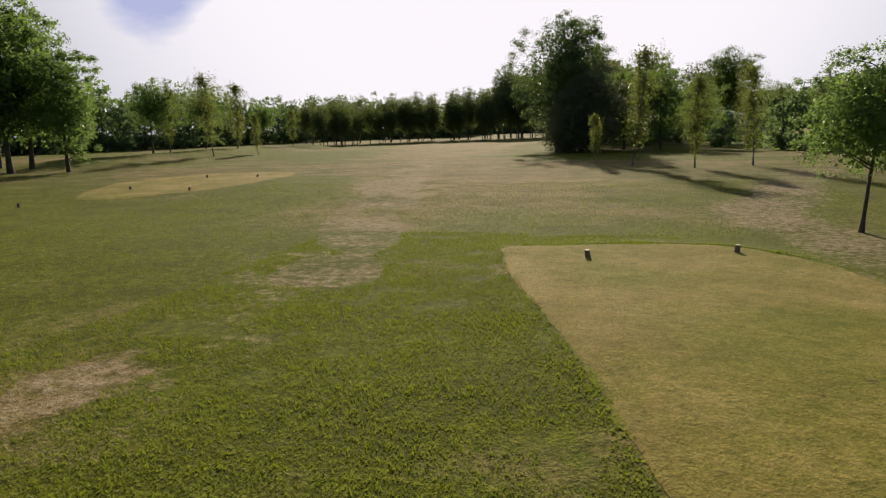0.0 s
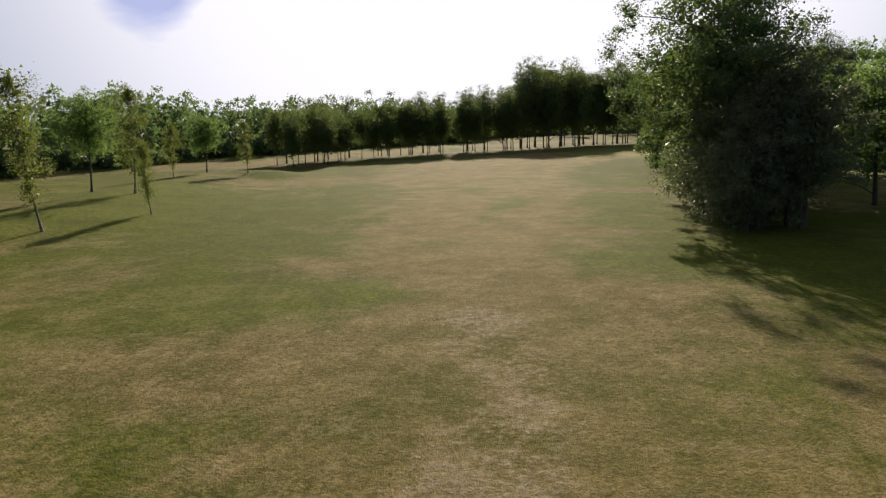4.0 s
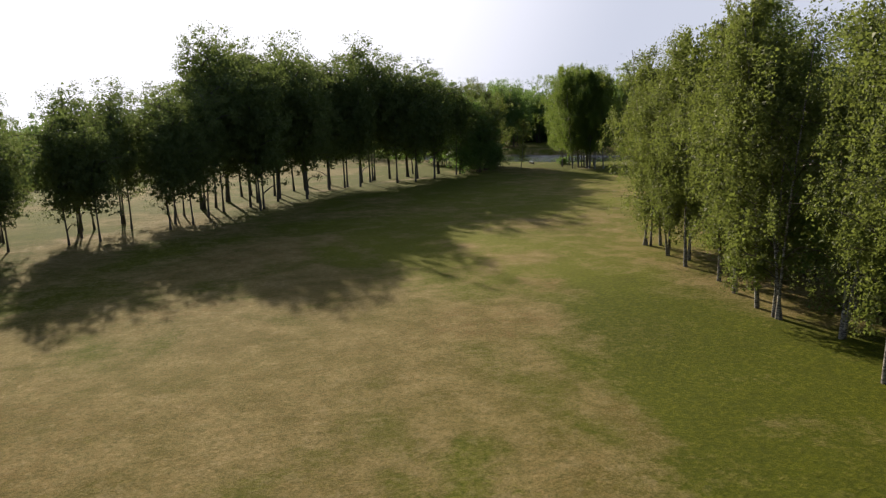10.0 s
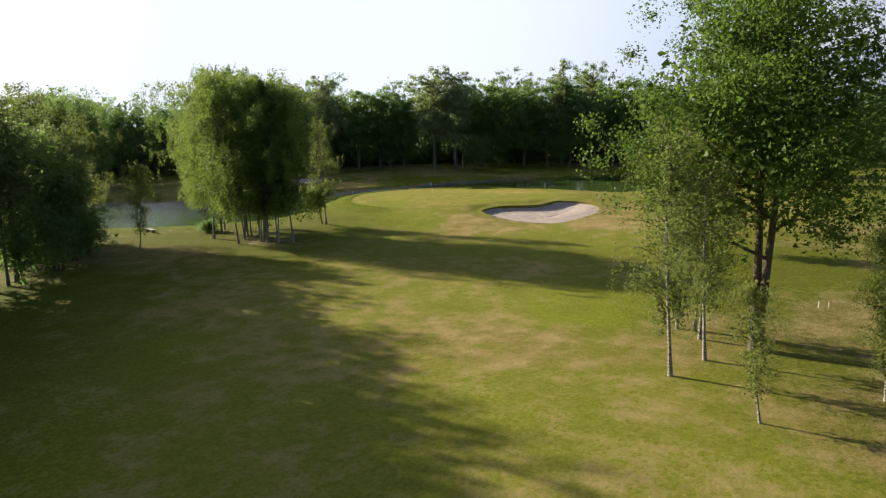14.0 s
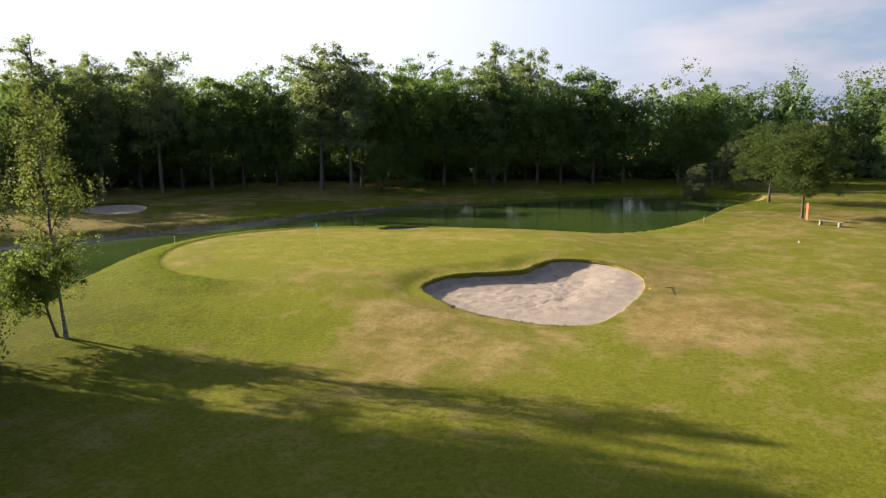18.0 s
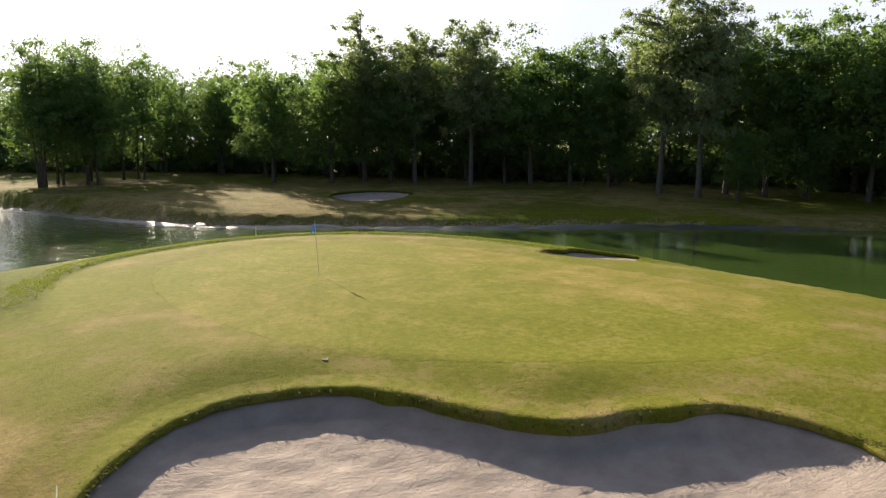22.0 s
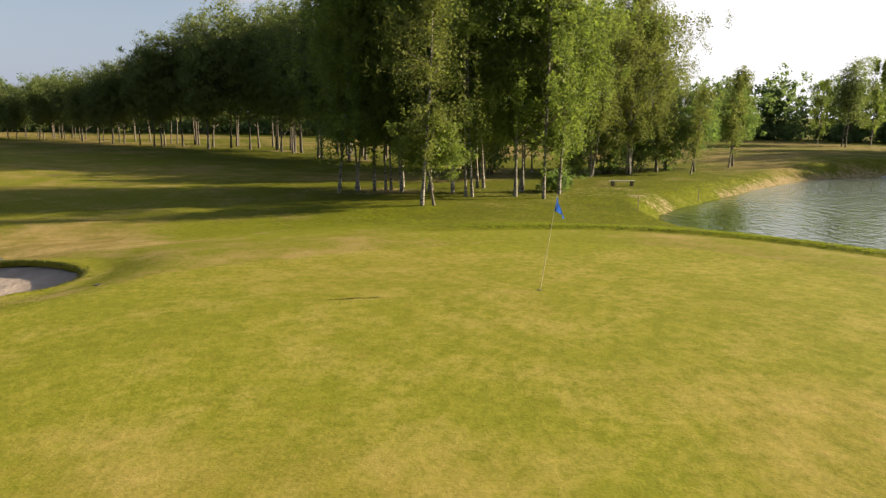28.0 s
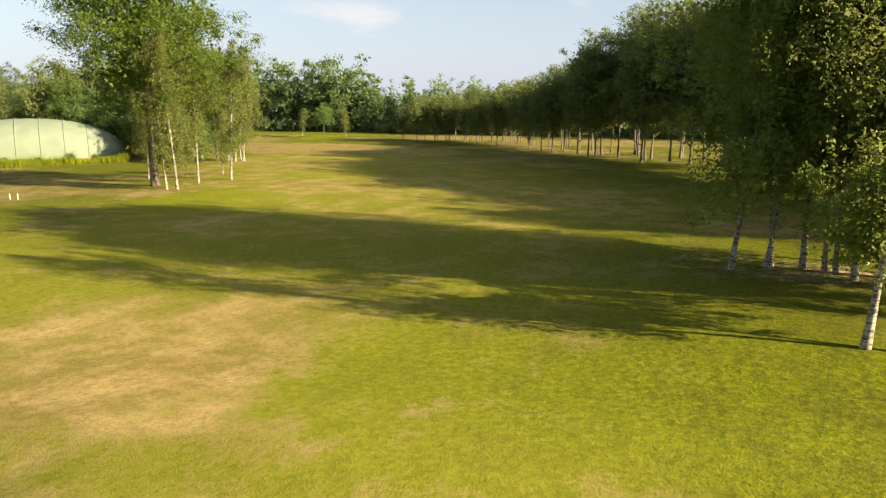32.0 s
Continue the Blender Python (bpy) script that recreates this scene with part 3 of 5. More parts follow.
def turf_paint(x, y):
    """How dry, worn, lush and closely mown the grass is at each place."""
    n1, n2, n3 = vnoise(x, y, 15, 21), vnoise(x, y, 5.5, 22), vnoise(x, y, 2.2, 23)
    rough = 0.5 * (smooth(0.3, 0.7, n1) - 0.5) + 0.42 * (smooth(0.3, 0.7, n2) - 0.5) + 0.35 * (n3 - 0.5)
    f = signed(x, y, FAIRWAY) + 3.0 * (n2 - 0.5)
    fairway = smooth(2.5, -3.5, f)
    approach = smooth(24, 8, line_distance(x, y, [(-66, -62), (-45, -35), (-20, -22), (5, -28), (25, -30)]))
    dry = 0.22 + 1.15 * rough
    dry = dry * (1 - fairway) + fairway * (1.08 + 0.85 * rough)
    dry = dry - 0.2 * smooth(-178, -196, y) + 0.34 * smooth(-200, -182, y) * smooth(-158, -172, y)
    dry = dry * (1 - approach) + approach * (0.34 + 0.4 * rough)
    dry = dry + 0.5 * smooth(22, 10, line_distance(x, y, [(-150, -100), (-125, -60), (-100, -30), (-80, 10)]))
    g = signed(x, y, GREEN)
    fringe = smooth(11, 4, g)
    dry = dry * (1 - fringe) + fringe * (0.36 + 0.3 * rough)
    for cx, cy, r, amount in ((-11.5, -18.5, 7.5, 0.32), (-2, -27.5, 6.5, 0.4), (7, -24, 5.0, 0.4), (-9.5, -12.8, 4.5, 0.1), (-68.5, -70.5, 3.0, 0.4), (-63, -58, 3.5, 0.3), (-46, -61.5, 2.5, 0.5), (8, 12, 4, 0.2), (-86, -131, 4.0, -0.35), (-84, -118, 3.0, -0.35), (-65.5, -216.5, 5.5, -0.4), (-90, -124, 5.0, 0.25)):
        dry = dry + amount * spot(x, y, cx, cy, r)
    dry = np.where(g < 0, 0.25 + 0.16 * (n1 - 0.5) + 0.32 * spot(x, y, 11.5, -5, 6.5) + 0.26 * spot(x, y, 9.5, 3.5, 5.5) + 0.12 * spot(x, y, -3, -5, 5.0), dry)
    dry = np.where(signed(x, y, TEE) < 0, 0.66 + 0.5 * rough - 0.24 * spot(x, y, -60.6, -216.6, 2.6) - 0.2 * spot(x, y, -61.6, -219.6, 2.2) - 0.12 * spot(x, y, -62.6, -213.0, 1.6), dry)
    dry = np.where(signed(x, y, LEFT_TEE) < 0, 0.62 + 0.3 * rough, dry)
    dry = dry + 0.5 * smooth(27, 36, y) * smooth(90, 70, y)
    worn_way = [(-66.3, -220.5), (-67.3, -216), (-68.8, -210), (-70.6, -202), (-72.5, -196), (-74.5, -188), (-77, -172)]
    way = line_distance(x + 1.6 * (n2 - 0.5), y, worn_way)
    soil = 0.74 * smooth(2.7, 0.6, way) * (0.65 + 0.6 * n3) * (0.5 + 0.5 * smooth(-222, -208, y))
    dry = dry + 0.35 * smooth(5.5, 1.5, way) + 0.42 * spot(x, y, -66, -194, 9.0) - 0.35 * spot(x, y, -80, -203, 8.0) - 0.25 * spot(x, y, -75, -214, 5.5)
    soil = soil + 0.85 * smooth(2.8, 0.5, line_distance(x, y, [(-56.5, -213), (-57.5, -206.8), (-58.4, -203), (-56.9, -199), (-55, -193), (-52, -184)]))
    soil = soil + 0.6 * smooth(3.0, 0.0, line_distance(x, y, [(-121, -85), (-110, -62), (-98, -45), (-86, -28), (-74, -14), (-61, -6)])) * (0.5 + n2)
    soil = soil + 0.45 * smooth(4.5, 1.0, line_distance(x, y, [(-31, -7), (-30.5, 0), (-29, 8), (-32, 12)])) + 0.45 * smooth(2.5, 0.2, line_distance(x, y, [(-65, -106), (-60.5, -84), (-57.5, -72)]))
    p = signed(x, y, POND)
    soil = soil + 0.5 * spot(x, y, -27.0, 12.9, 2.4) + 1.1 * smooth(1.5, 0.3, p) * np.where(y > 20, 1.0, 0.35)
    rim = smooth(3.4, 4.0, g) * smooth(9, 5, g) * smooth(-4, 1, y)
    dry = dry - 0.6 * rim - 0.35 * spot(x, y, -10.5, 1.5, 6.0)
    lush = 0.2 + 0.4 * n1 + 0.5 * smooth(10, 2, p) + 0.3 * approach + 0.5 * smooth(-185, -205, y) + 0.6 * rim + 0.6 * spot(x, y, -65.2, -216.5, 6.5) + 0.5 * spot(x, y, -10.5, 1.5, 6.0) + 0.5 * spot(x, y, -80, -203, 8.0)
    middle = smooth(-190, -172, y) * smooth(-100, -125, y) * (1 - fairway)
    dry, lush = dry + 0.13 * middle * smooth(-66, -74, x), lush + 0.45 * middle
    lush = np.where(g < 0, 0.75, lush)
    mown = np.clip(0.35 * fairway + 0.8 * approach + smooth(12, 3, g) - rim, 0, 1)
    mound = np.exp(-((line_distance(x, y, HUMP) / 7.0) ** 2))
    dry, lush = dry - 0.45 * mound, lush + 0.5 * mound
    soil = np.where(g < 0, -0.7, soil - 0.12 - 0.3 * mown * (soil < 0.2))
    # lengthwise traces of the mower on the fairway
    across = x + 0.0016 * (y + 130) ** 2
    traces = (vnoise(across, y * 0.07, 1.5, 32) - 0.5) * fairway
    more = patch_paint(x, y)
    free = (g > 0.5) & (signed(x, y, TEE) > 0) & (signed(x, y, LEFT_TEE) > 0)
    dry, lush, soil = dry + free * (more[0] + 0.55 * traces), lush + free * more[1], soil + free * more[2]
    ruddy = 0.34 * fairway + 0.5 * (n2 - 0.5) + 0.5 * (n1 - 0.5) + 0.05 + more[3] * free
    ruddy = np.where(g < 0, 0.25 * spot(x, y, 12, -6, 6.0) + 0.5 * (n2 - 0.5), ruddy)
    return np.clip(dry, 0, 1), np.clip(soil, -0.7, 1.2), np.clip(lush, 0, 1), mown, np.clip(ruddy, 0, 1)


def build_ground():
    xs = axis_lines([(-2600, -600, 500), (-600, -220, 40), (-220, -150, 4), (-150, -92, 1.0), (-92, -56, 0.5), (-56, -14, 1.0), (-14, 22, 0.3), (22, 90, 1.2), (90, 170, 5), (170, 600, 40), (600, 2600, 500)])
    ys = axis_lines([(-2600, -700, 500), (-700, -290, 40), (-290, -235, 4), (-235, -227, 1.0), (-227, -180, 0.5), (-180, -30, 1.0), (-30, 17, 0.3), (17, 75, 0.9), (75, 150, 4), (150, 600, 40), (600, 2600, 500)])
    gx, gy = np.meshgrid(xs, ys)
    x, y = gx.ravel(), gy.ravel()
    z = with_pits(x, y, lie(x, y))
    n, m = len(xs), len(ys)
    k = (np.arange(m - 1)[:, None] * n + np.arange(n - 1)[None]).ravel()
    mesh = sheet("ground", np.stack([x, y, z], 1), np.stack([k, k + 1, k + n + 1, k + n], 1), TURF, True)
    for name, values in zip(("dry", "soil", "lush", "mown", "ruddy"), turf_paint(x, y)):
        paint(mesh, name, values)
    return tagged(new("ground", mesh), "rough and fairway grass, green with straw-dry patches and worn soil", "ground", kind="structure")


def resampled(outline, step, closed=True):
    p = np.concatenate([outline, outline[:1]]) if closed else np.array(outline, float)
    d = np.r_[0, np.cumsum(np.linalg.norm(np.diff(p, axis=0), axis=1))]
    s = np.linspace(0, d[-1], max(8, int(d[-1] / step)), endpoint=not closed)
    return np.stack([np.interp(s, d, p[:, 0]), np.interp(s, d, p[:, 1])], 1)


def inlay(name, outline, material, drop, label, category):
    """A closely mown piece of turf that lies in the ground, its edge turned down."""
    outline = resampled(outline, 0.2)
    outline = outline + 0.16 * (np.stack([vnoise(*outline.T, 0.45, 65), vnoise(*outline.T, 0.45, 66)], 1) - 0.5)
    c = outline.mean(0)
    rings = np.concatenate([np.linspace(0.001, 0.985, 30), [1.0]])
    pts = np.concatenate([c + r * (outline - c) for r in rings])
    x, y = pts.T
    z = lie(x, y) + drop
    z[-len(outline):] -= 0.8 * drop
    n, m = len(outline), len(rings)
    j, i = np.meshgrid(np.arange(m - 1), np.arange(n), indexing="ij")
    j, i = j.ravel(), i.ravel()
    faces = np.stack([j * n + i, (j + 1) * n + i, (j + 1) * n + (i + 1) % n, j * n + (i + 1) % n], 1)
    mesh = sheet(name, np.stack([x, y, z], 1), faces[:, ::-1], material, True)
    for key, values in zip(("dry", "soil", "lush", "mown", "ruddy"), turf_paint(x, y)):
        paint(mesh, key, values)
    return tagged(new(name, mesh), label, category, kind="structure")


ground = build_ground()
putting_green = inlay("putting_green", np.array(GREEN), GREEN_TURF, 0.010, "closely mown pale green putting surface on a mound", "putting green")
tee_box = inlay("tee_box", np.array(TEE), TEE_TURF, 0.018, "short mown yellowish grass tee platform", "tee box")
inlay("tee_box", np.array(LEFT_TEE), TEE_TURF, 0.018, "straw-dry mown grass tee platform", "tee box")


# ---------------------------------------------------------------- water, shore and sand
def water_material():
    m = Nodes("pond_water", rough=0.04)
    m.bsdf.inputs["IOR"].default_value = 1.33
    m.bsdf.inputs["Specular IOR Level"].default_value = 0.7
    m.colour(m.mix(m.fit(m.noise(0.08, 3), 0.35, 0.65), (0.030, 0.055, 0.014), (0.050, 0.082, 0.020)))
    ripples = m.math("ADD", m.noise(1.1, 2, 0.55, m.scaled(1.0, 1.5, 1)), m.math("MULTIPLY", m.noise(3.4, 2, 0.6), 0.35))
    # the wind ruffles the head of the pond; the sheltered end lies calm
    off = m.n.new("ShaderNodeVectorMath")
    off.operation = "DISTANCE"
    off.inputs[1].default_value = (-32, 46, 0)
    m.l.new(m.place, off.inputs[0])
    m.bump(m.math("MULTIPLY", ripples, m.math("ADD", m.fit(off.outputs["Value"], 13, 25, 1.1, 0.0), m.fit(off.outputs["Value"], 34, 62, 0.36, 0.13))), 1.0, 0.14)
    return m.mat


def sand_material():
    m = Nodes("bunker_sand", rough=0.95)
    m.bsdf.inputs["Specular IOR Level"].default_value = 0.1
    lumps, grains, furrows = m.noise(1.3, 5, 0.65), m.noise(40, 3), m.noise(2.0, 4, 0.6, m.scaled(0.8, 3.6, 1))
    m.colour(m.mix(m.fit(lumps, 0.3, 0.7), (0.250, 0.207, 0.180), (0.355, 0.299, 0.262)))
    clods = m.noise(9.0, 4, 0.7)
    m.bump(m.math("ADD", m.math("ADD", m.math("MULTIPLY", lumps, 1.2), m.math("MULTIPLY", clods, 0.5)), m.math("ADD", m.math("MULTIPLY", furrows, 0.5), m.math("MULTIPLY", grains, 0.25))), 0.6, 0.07)
    return m.mat


DRY_BLADE = leaf_material("dry_blade", (0.065, 0.075, 0.018), (0.120, 0.118, 0.036), (0.10, 0.105, 0.025), 0.8)
WATER_LOOK, SAND_LOOK = water_material(), sand_material()
LINER = plain_material("pond_liner", (0.030, 0.030, 0.030), 0.4, 0.0, 0.4, 2.0)


def build_water():
    xs, ys = np.arange(-56, 77, 1.0), np.arange(-26, 70, 1.0)
    gx, gy = np.meshgrid(xs, ys)
    inside = signed(gx.ravel(), gy.ravel(), POND) < 2.2
    n, m = len(xs), len(ys)
    k = (np.arange(m - 1)[:, None] * n + np.arange(n - 1)[None]).ravel()
    quads = np.stack([k, k + 1, k + n + 1, k + n], 1)
    quads = quads[inside[quads].any(1)]
    used, flat = np.unique(quads, return_inverse=True)
    verts = np.stack([gx.ravel(), gy.ravel(), np.full(gx.size, WATER)], 1)[used]
    mesh = sheet("water", verts, flat.reshape(-1, 4), WATER_LOOK, True)
    return tagged(new("water", mesh), "green-brown rippled pond water reflecting the sky", "water", kind="structure")


def ring_strip(name, rows, material, closed=True):
    """A skin over rows of places of equal length."""
    m, n = len(rows), len(rows[0])
    verts = np.concatenate(rows)
    j, i = np.meshgrid(np.arange(m - 1), np.arange(n if closed else n - 1), indexing="ij")
    j, i = j.ravel(), i.ravel()
    faces = np.stack([j * n + i, j * n + (i + 1) % n, (j + 1) * n + (i + 1) % n, (j + 1) * n + i], 1)
    return sheet(name, verts, faces, material, True)


def outward(outline):
    along = np.roll(outline, -1, 0) - np.roll(outline, 1, 0)
    normal = np.stack([along[:, 1], -along[:, 0]], 1)
    normal /= np.linalg.norm(normal, axis=1)[:, None] + 1e-9
    mid = outline + 0.05 * normal
    flip = signed(mid[:, 0], mid[:, 1], outline) < 0
    normal[flip] *= -1
    return normal


def build_bunker(outline, depth, floor, lip, label):
    """A sand trap: the sand in its hollow and the turf lip that hangs over it."""
    outline = resampled(np.array(outline), 0.18)
    c = outline.mean(0)
    base = thing("bunker", (float(c[0]), float(c[1]), 0.0), label, "bunker")
    shift = np.array([c[0], c[1], 0.0])
    rows = []
    for r in np.concatenate([np.linspace(0.001, 0.9, 58), [0.92, 0.94, 0.96, 0.98, 0.99, 1.01]]):
        p = c + r * (outline - c)
        d = np.maximum(-signed(p[:, 0], p[:, 1], outline), 0)
        edge = lie(p[:, 0], p[:, 1])
        sunny = smooth(0.25, -0.55, (p[:, 1] - c[1]) / (np.ptp(outline[:, 1]) / 2))
        t = smooth(0, 2.4 + 3.2 * sunny, d)
        z = (edge - 0.16 + 0.03 * sunny - (0.55 - 0.5 * sunny) * (1 - 0.4 * smooth(-3.5, -5.5, p[:, 0]) * (depth > 0.52)) * depth * smooth(0, 0.5, d)) * (1 - t) + t * (floor + 0.10 * smooth(-20.5, -14.5, p[:, 1]) * (depth > 0.52) + 0.10 * (vnoise(p[:, 0], p[:, 1], 1.1, 40) - 0.5) + 0.05 * (vnoise(p[:, 0], p[:, 1], 0.35, 41) - 0.5))
        prints = smooth(0.60, 0.72, vnoise(p[:, 0] * 1.25, p[:, 1], 0.27, 42)) * smooth(0.25, 0.55, vnoise(p[:, 0], p[:, 1], 1.6, 43))
        z = z + t * (0.01 - 0.022 * prints)
        rows.append(np.column_stack([p, np.minimum(z, edge - 0.12)]) - shift)
    part("sand", ring_strip("sand", rows, SAND_LOOK), SAND_LOOK, base, "pale raked sand with footprints")
    n = outward(outline)
    ragged = 0.10 * (vnoise(outline[:, 0], outline[:, 1], 0.5, 44) - 0.4)[:, None]
    # where the green leans over the sand the turf hangs thick and ragged
    thick = smooth(-0.2, 0.35, n[:, 1]) * smooth(-1.6, -0.7, outline[:, 0]) * smooth(6.0, 4.6, outline[:, 0]) * (depth > 0.52)
    rows = []
    for off, up in ((lip, -0.006), (lip * 0.55, 0.006), (0.16, 0.045), (0.0, 0.06), (-0.07, 0.02), (-0.09, -0.05), (-0.04, -0.14)):
        p = outline + n * (off - (ragged + 0.12 * thick[:, None] * (off < 0) if off < 0.2 else 0))
        z = lie(p[:, 0], p[:, 1]) + up * np.where(np.full(len(n), up) < -0.01, 1 + 1.0 * thick, 1) * np.where(np.full(len(n), up) > 0, 0.12 + 0.88 * smooth(-0.3, 0.5, n[:, 1]), 1) + (0.05 * (vnoise(p[:, 0], p[:, 1], 0.3, 45) - 0.5) if off < 0.3 else 0.008)
        rows.append(np.column_stack([p, z]))
    mesh = ring_strip("lip", [r - shift for r in rows], TURF)
    every = np.concatenate(rows)
    for key, values in zip(("dry", "soil", "lush", "mown", "ruddy"), turf_paint(every[:, 0], every[:, 1])):
        paint(mesh, key, values)
    part("lip", mesh, TURF, base, "ragged dry turf edge")
    rng = np.random.default_rng(len(outline))
    pick = rng.choice(len(outline), 60 * len(outline), p=(0.7 + 2.0 * thick) / (0.7 + 2.0 * thick).sum())
    pick = pick[rng.uniform(-0.75, 0.5, len(pick)) < n[pick, 1]]
    away = rng.uniform(-0.08, 0.16, (len(pick), 1)) - 0.12 * thick[pick, None] * rng.uniform(0, 1, (len(pick), 1))
    foot = outline[pick] + n[pick] * away + rng.normal(0, 0.06, (len(pick), 2))
    foot = np.column_stack([foot, lie(foot[:, 0], foot[:, 1]) + 0.03 - 0.16 * thick[pick] * rng.uniform(0, 1, len(pick))])
    lean = np.column_stack([-n[pick] * rng.uniform(0.0, 0.12, (len(pick), 1)) + rng.normal(0, 0.05, (len(pick), 2)), rng.uniform(-0.10, 0.06, len(pick)) * (1 + 0.5 * thick[pick])])
    side = np.column_stack([rng.normal(0, 0.012, (len(pick), 2)), 0 * pick])
    blades = np.stack([foot - side, foot + side, foot + lean], 1).reshape(-1, 3) - shift
    tagged(part("fringe", sheet("fringe", blades, np.arange(len(blades)).reshape(-1, 3), DRY_BLADE), DRY_BLADE, base), kind="stuff")
    return base


def build_liner():
    """The pond's plastic lining that shows along the far shore."""
    start = [(-51, 44), (-46, 62), (-36, 65), (-28, 60), (-22, 54), (-10.5, 39.3), (-4, 33.7), (1, 31), (7.5, 29.5), (14, 26.1), (23, 24.2), (33.4, 21.5), (47.3, 14.4)]
    line = resampled(np.array(start), 0.5, False)
    line = np.stack([np.convolve(np.pad(line[:, k], 6, "edge"), np.ones(13) / 13, "valid") for k in (0, 1)], 1)
    along = np.gradient(line, axis=0)
    n = np.stack([-along[:, 1], along[:, 0]], 1) / np.linalg.norm(along, axis=1)[:, None]
    rows = []
    for off, up in ((-0.6, -0.12), (-0.25, 0.04), (0.05, 0.10), (0.3, 0.2), (0.5, 0.16)):
        p = line + n * (off + 0.35 * (vnoise(line[:, 0], line[:, 1], 3.0, 50) - 0.5)[:, None])
        rows.append(np.column_stack([p, WATER + up + 0.16 * (vnoise(p[:, 0], p[:, 1], 0.8, 51) - 0.5)]))
    return tagged(new("pond_liner", ring_strip("pond_liner", rows, LINER, False)), "crumpled dark plastic lining along the pond's shore", "pond liner", kind="structure")


water = build_water()
build_bunker(BUNKER, 0.55, -1.1, 0.75, "large kidney-shaped sand bunker below the green")
build_bunker(FAR_BUNKER, 0.5, -0.95, 1.4, "shaded sand bunker across the pond")
build_bunker(RIM_BUNKER, 0.22, -0.33, 0.6, "small sand bunker on the green's rim")
build_liner()


# ---------------------------------------------------------------- trees
def tube(points, radii, sides):
    """Rings round a bent line: places and faces."""
    points, radii = np.asarray(points, float), np.asarray(radii, float)
    along = np.gradient(points, axis=0)
    along /= np.linalg.norm(along, axis=1)[:, None] + 1e-9
    a = np.cross(along, (0.31, 0.95, 0.05))
    a /= np.linalg.norm(a, axis=1)[:, None] + 1e-9
    b = np.cross(along, a)
    t = np.arange(sides) * 2 * np.pi / sides
    verts = points[:, None] + radii[:, None, None] * (np.cos(t)[None, :, None] * a[:, None] + np.sin(t)[None, :, None] * b[:, None])
    n, m = sides, len(points)
    j, i = np.meshgrid(np.arange(m - 1), np.arange(n), indexing="ij")
    j, i = j.ravel(), i.ravel()
    return verts.reshape(-1, 3), np.stack([j * n + i, j * n + (i + 1) % n, (j + 1) * n + (i + 1) % n, (j + 1) * n + i], 1)


class Wood:
    """Collects the tubes of a trunk and its limbs."""

    def __init__(self):
        self.v, self.f, self.count = [], [], 0

    def add(self, points, radii, sides=6):
        v, f = tube(points, radii, sides)
        self.v.append(v)
        self.f.append(f + self.count)
        self.count += len(v)

    def mesh(self, material):
        return sheet("trunk", np.concatenate(self.v), np.concatenate(self.f), material, True)


def leaf_shapes(rng, places, size, flat=0.0, facing=None):
    """One small three-cornered leaf at each place, turned at random or mostly outwards; flat: how far the leaves lie level."""
    n = len(places)
    u = rng.normal(size=(n, 3))
    u[:, 2] *= 1 - flat
    u /= np.linalg.norm(u, axis=1)[:, None]
    w = rng.normal(size=(n, 3))
    if facing is not None:
        w = facing + 1.1 * w
        u = np.cross(w, u)
        u /= np.linalg.norm(u, axis=1)[:, None] + 1e-9
    v = np.cross(u, w)
    v /= np.linalg.norm(v, axis=1)[:, None] + 1e-9
    s = size * rng.uniform(0.6, 1.35, (n, 1))
    s = s * 0.76
    leaf = np.stack([places + u * s, places + (0.87 * v - rng.uniform(0.3, 0.6, (n, 1)) * u) * s, places - (0.87 * v + rng.uniform(0.3, 0.6, (n, 1)) * u) * s], 1)
    return leaf.reshape(-1, 3), np.arange(3 * n).reshape(-1, 3)


def hearts(rng, centre, radii, count=1100, size=0.085, leaf=9.0):
    """Larger leaves deep inside an egg-shaped crown, which close it."""
    wide = size * max(radii[0], radii[2] * 0.7)
    most = max(leaf * 2.3, wide * 0.35)
    if wide > most:
        count, wide = min(6000, int(count * (wide / most) ** 2)), most
    d = rng.normal(size=(count, 3))
    d *= rng.uniform(0.15, 0.78, (count, 1)) / np.linalg.norm(d, axis=1)[:, None]
    return leaf_shapes(rng, centre + d * np.array(radii), wide, 0.2)


def crown_mesh(rng, places, size, material, flat=0.0, fill=0.16, facing=None, cores=None):
    """Leaves at the places, larger ones drawn inwards, which close the crown, and those of its heart."""
    n = int(len(places) * fill)
    heart = places[rng.integers(0, len(places), n)]
    axis = np.array([heart[:, 0].mean(), heart[:, 1].mean(), 0]) if n else np.zeros(3)
    inner = heart.copy()
    inner[:, :2] = axis[:2] + (heart[:, :2] - axis[:2]) * rng.uniform(0.3, 0.78, (n, 1))
    v, f = leaf_shapes(rng, places, size, flat, facing)
    w, g = leaf_shapes(rng, inner, size * 2.1, flat)
    allv, allf = [v, w], [f, g + len(v)]
    if cores is not None:
        allv.append(cores[0])
        allf.append(cores[1] + len(v) + len(w))
    return sheet("crown", np.concatenate(allv), np.concatenate(allf), material)


def bent_stem(rng, height, lean, bow, steps=9):
    t = np.linspace(0, 1, steps)
    a = rng.uniform(0, 6.28)
    x = lean * t * math.cos(a) + bow * np.sin(t * 3.1 + rng.uniform(0, 2)) * t
    y = lean * t * math.sin(a) + bow * np.cos(t * 2.7 + rng.uniform(0, 2)) * t
    return np.column_stack([x - x[0], y - y[0], t * height])


def at_height(stem, z):
    return np.array([np.interp(z, stem[:, 2], stem[:, k]) for k in range(3)])


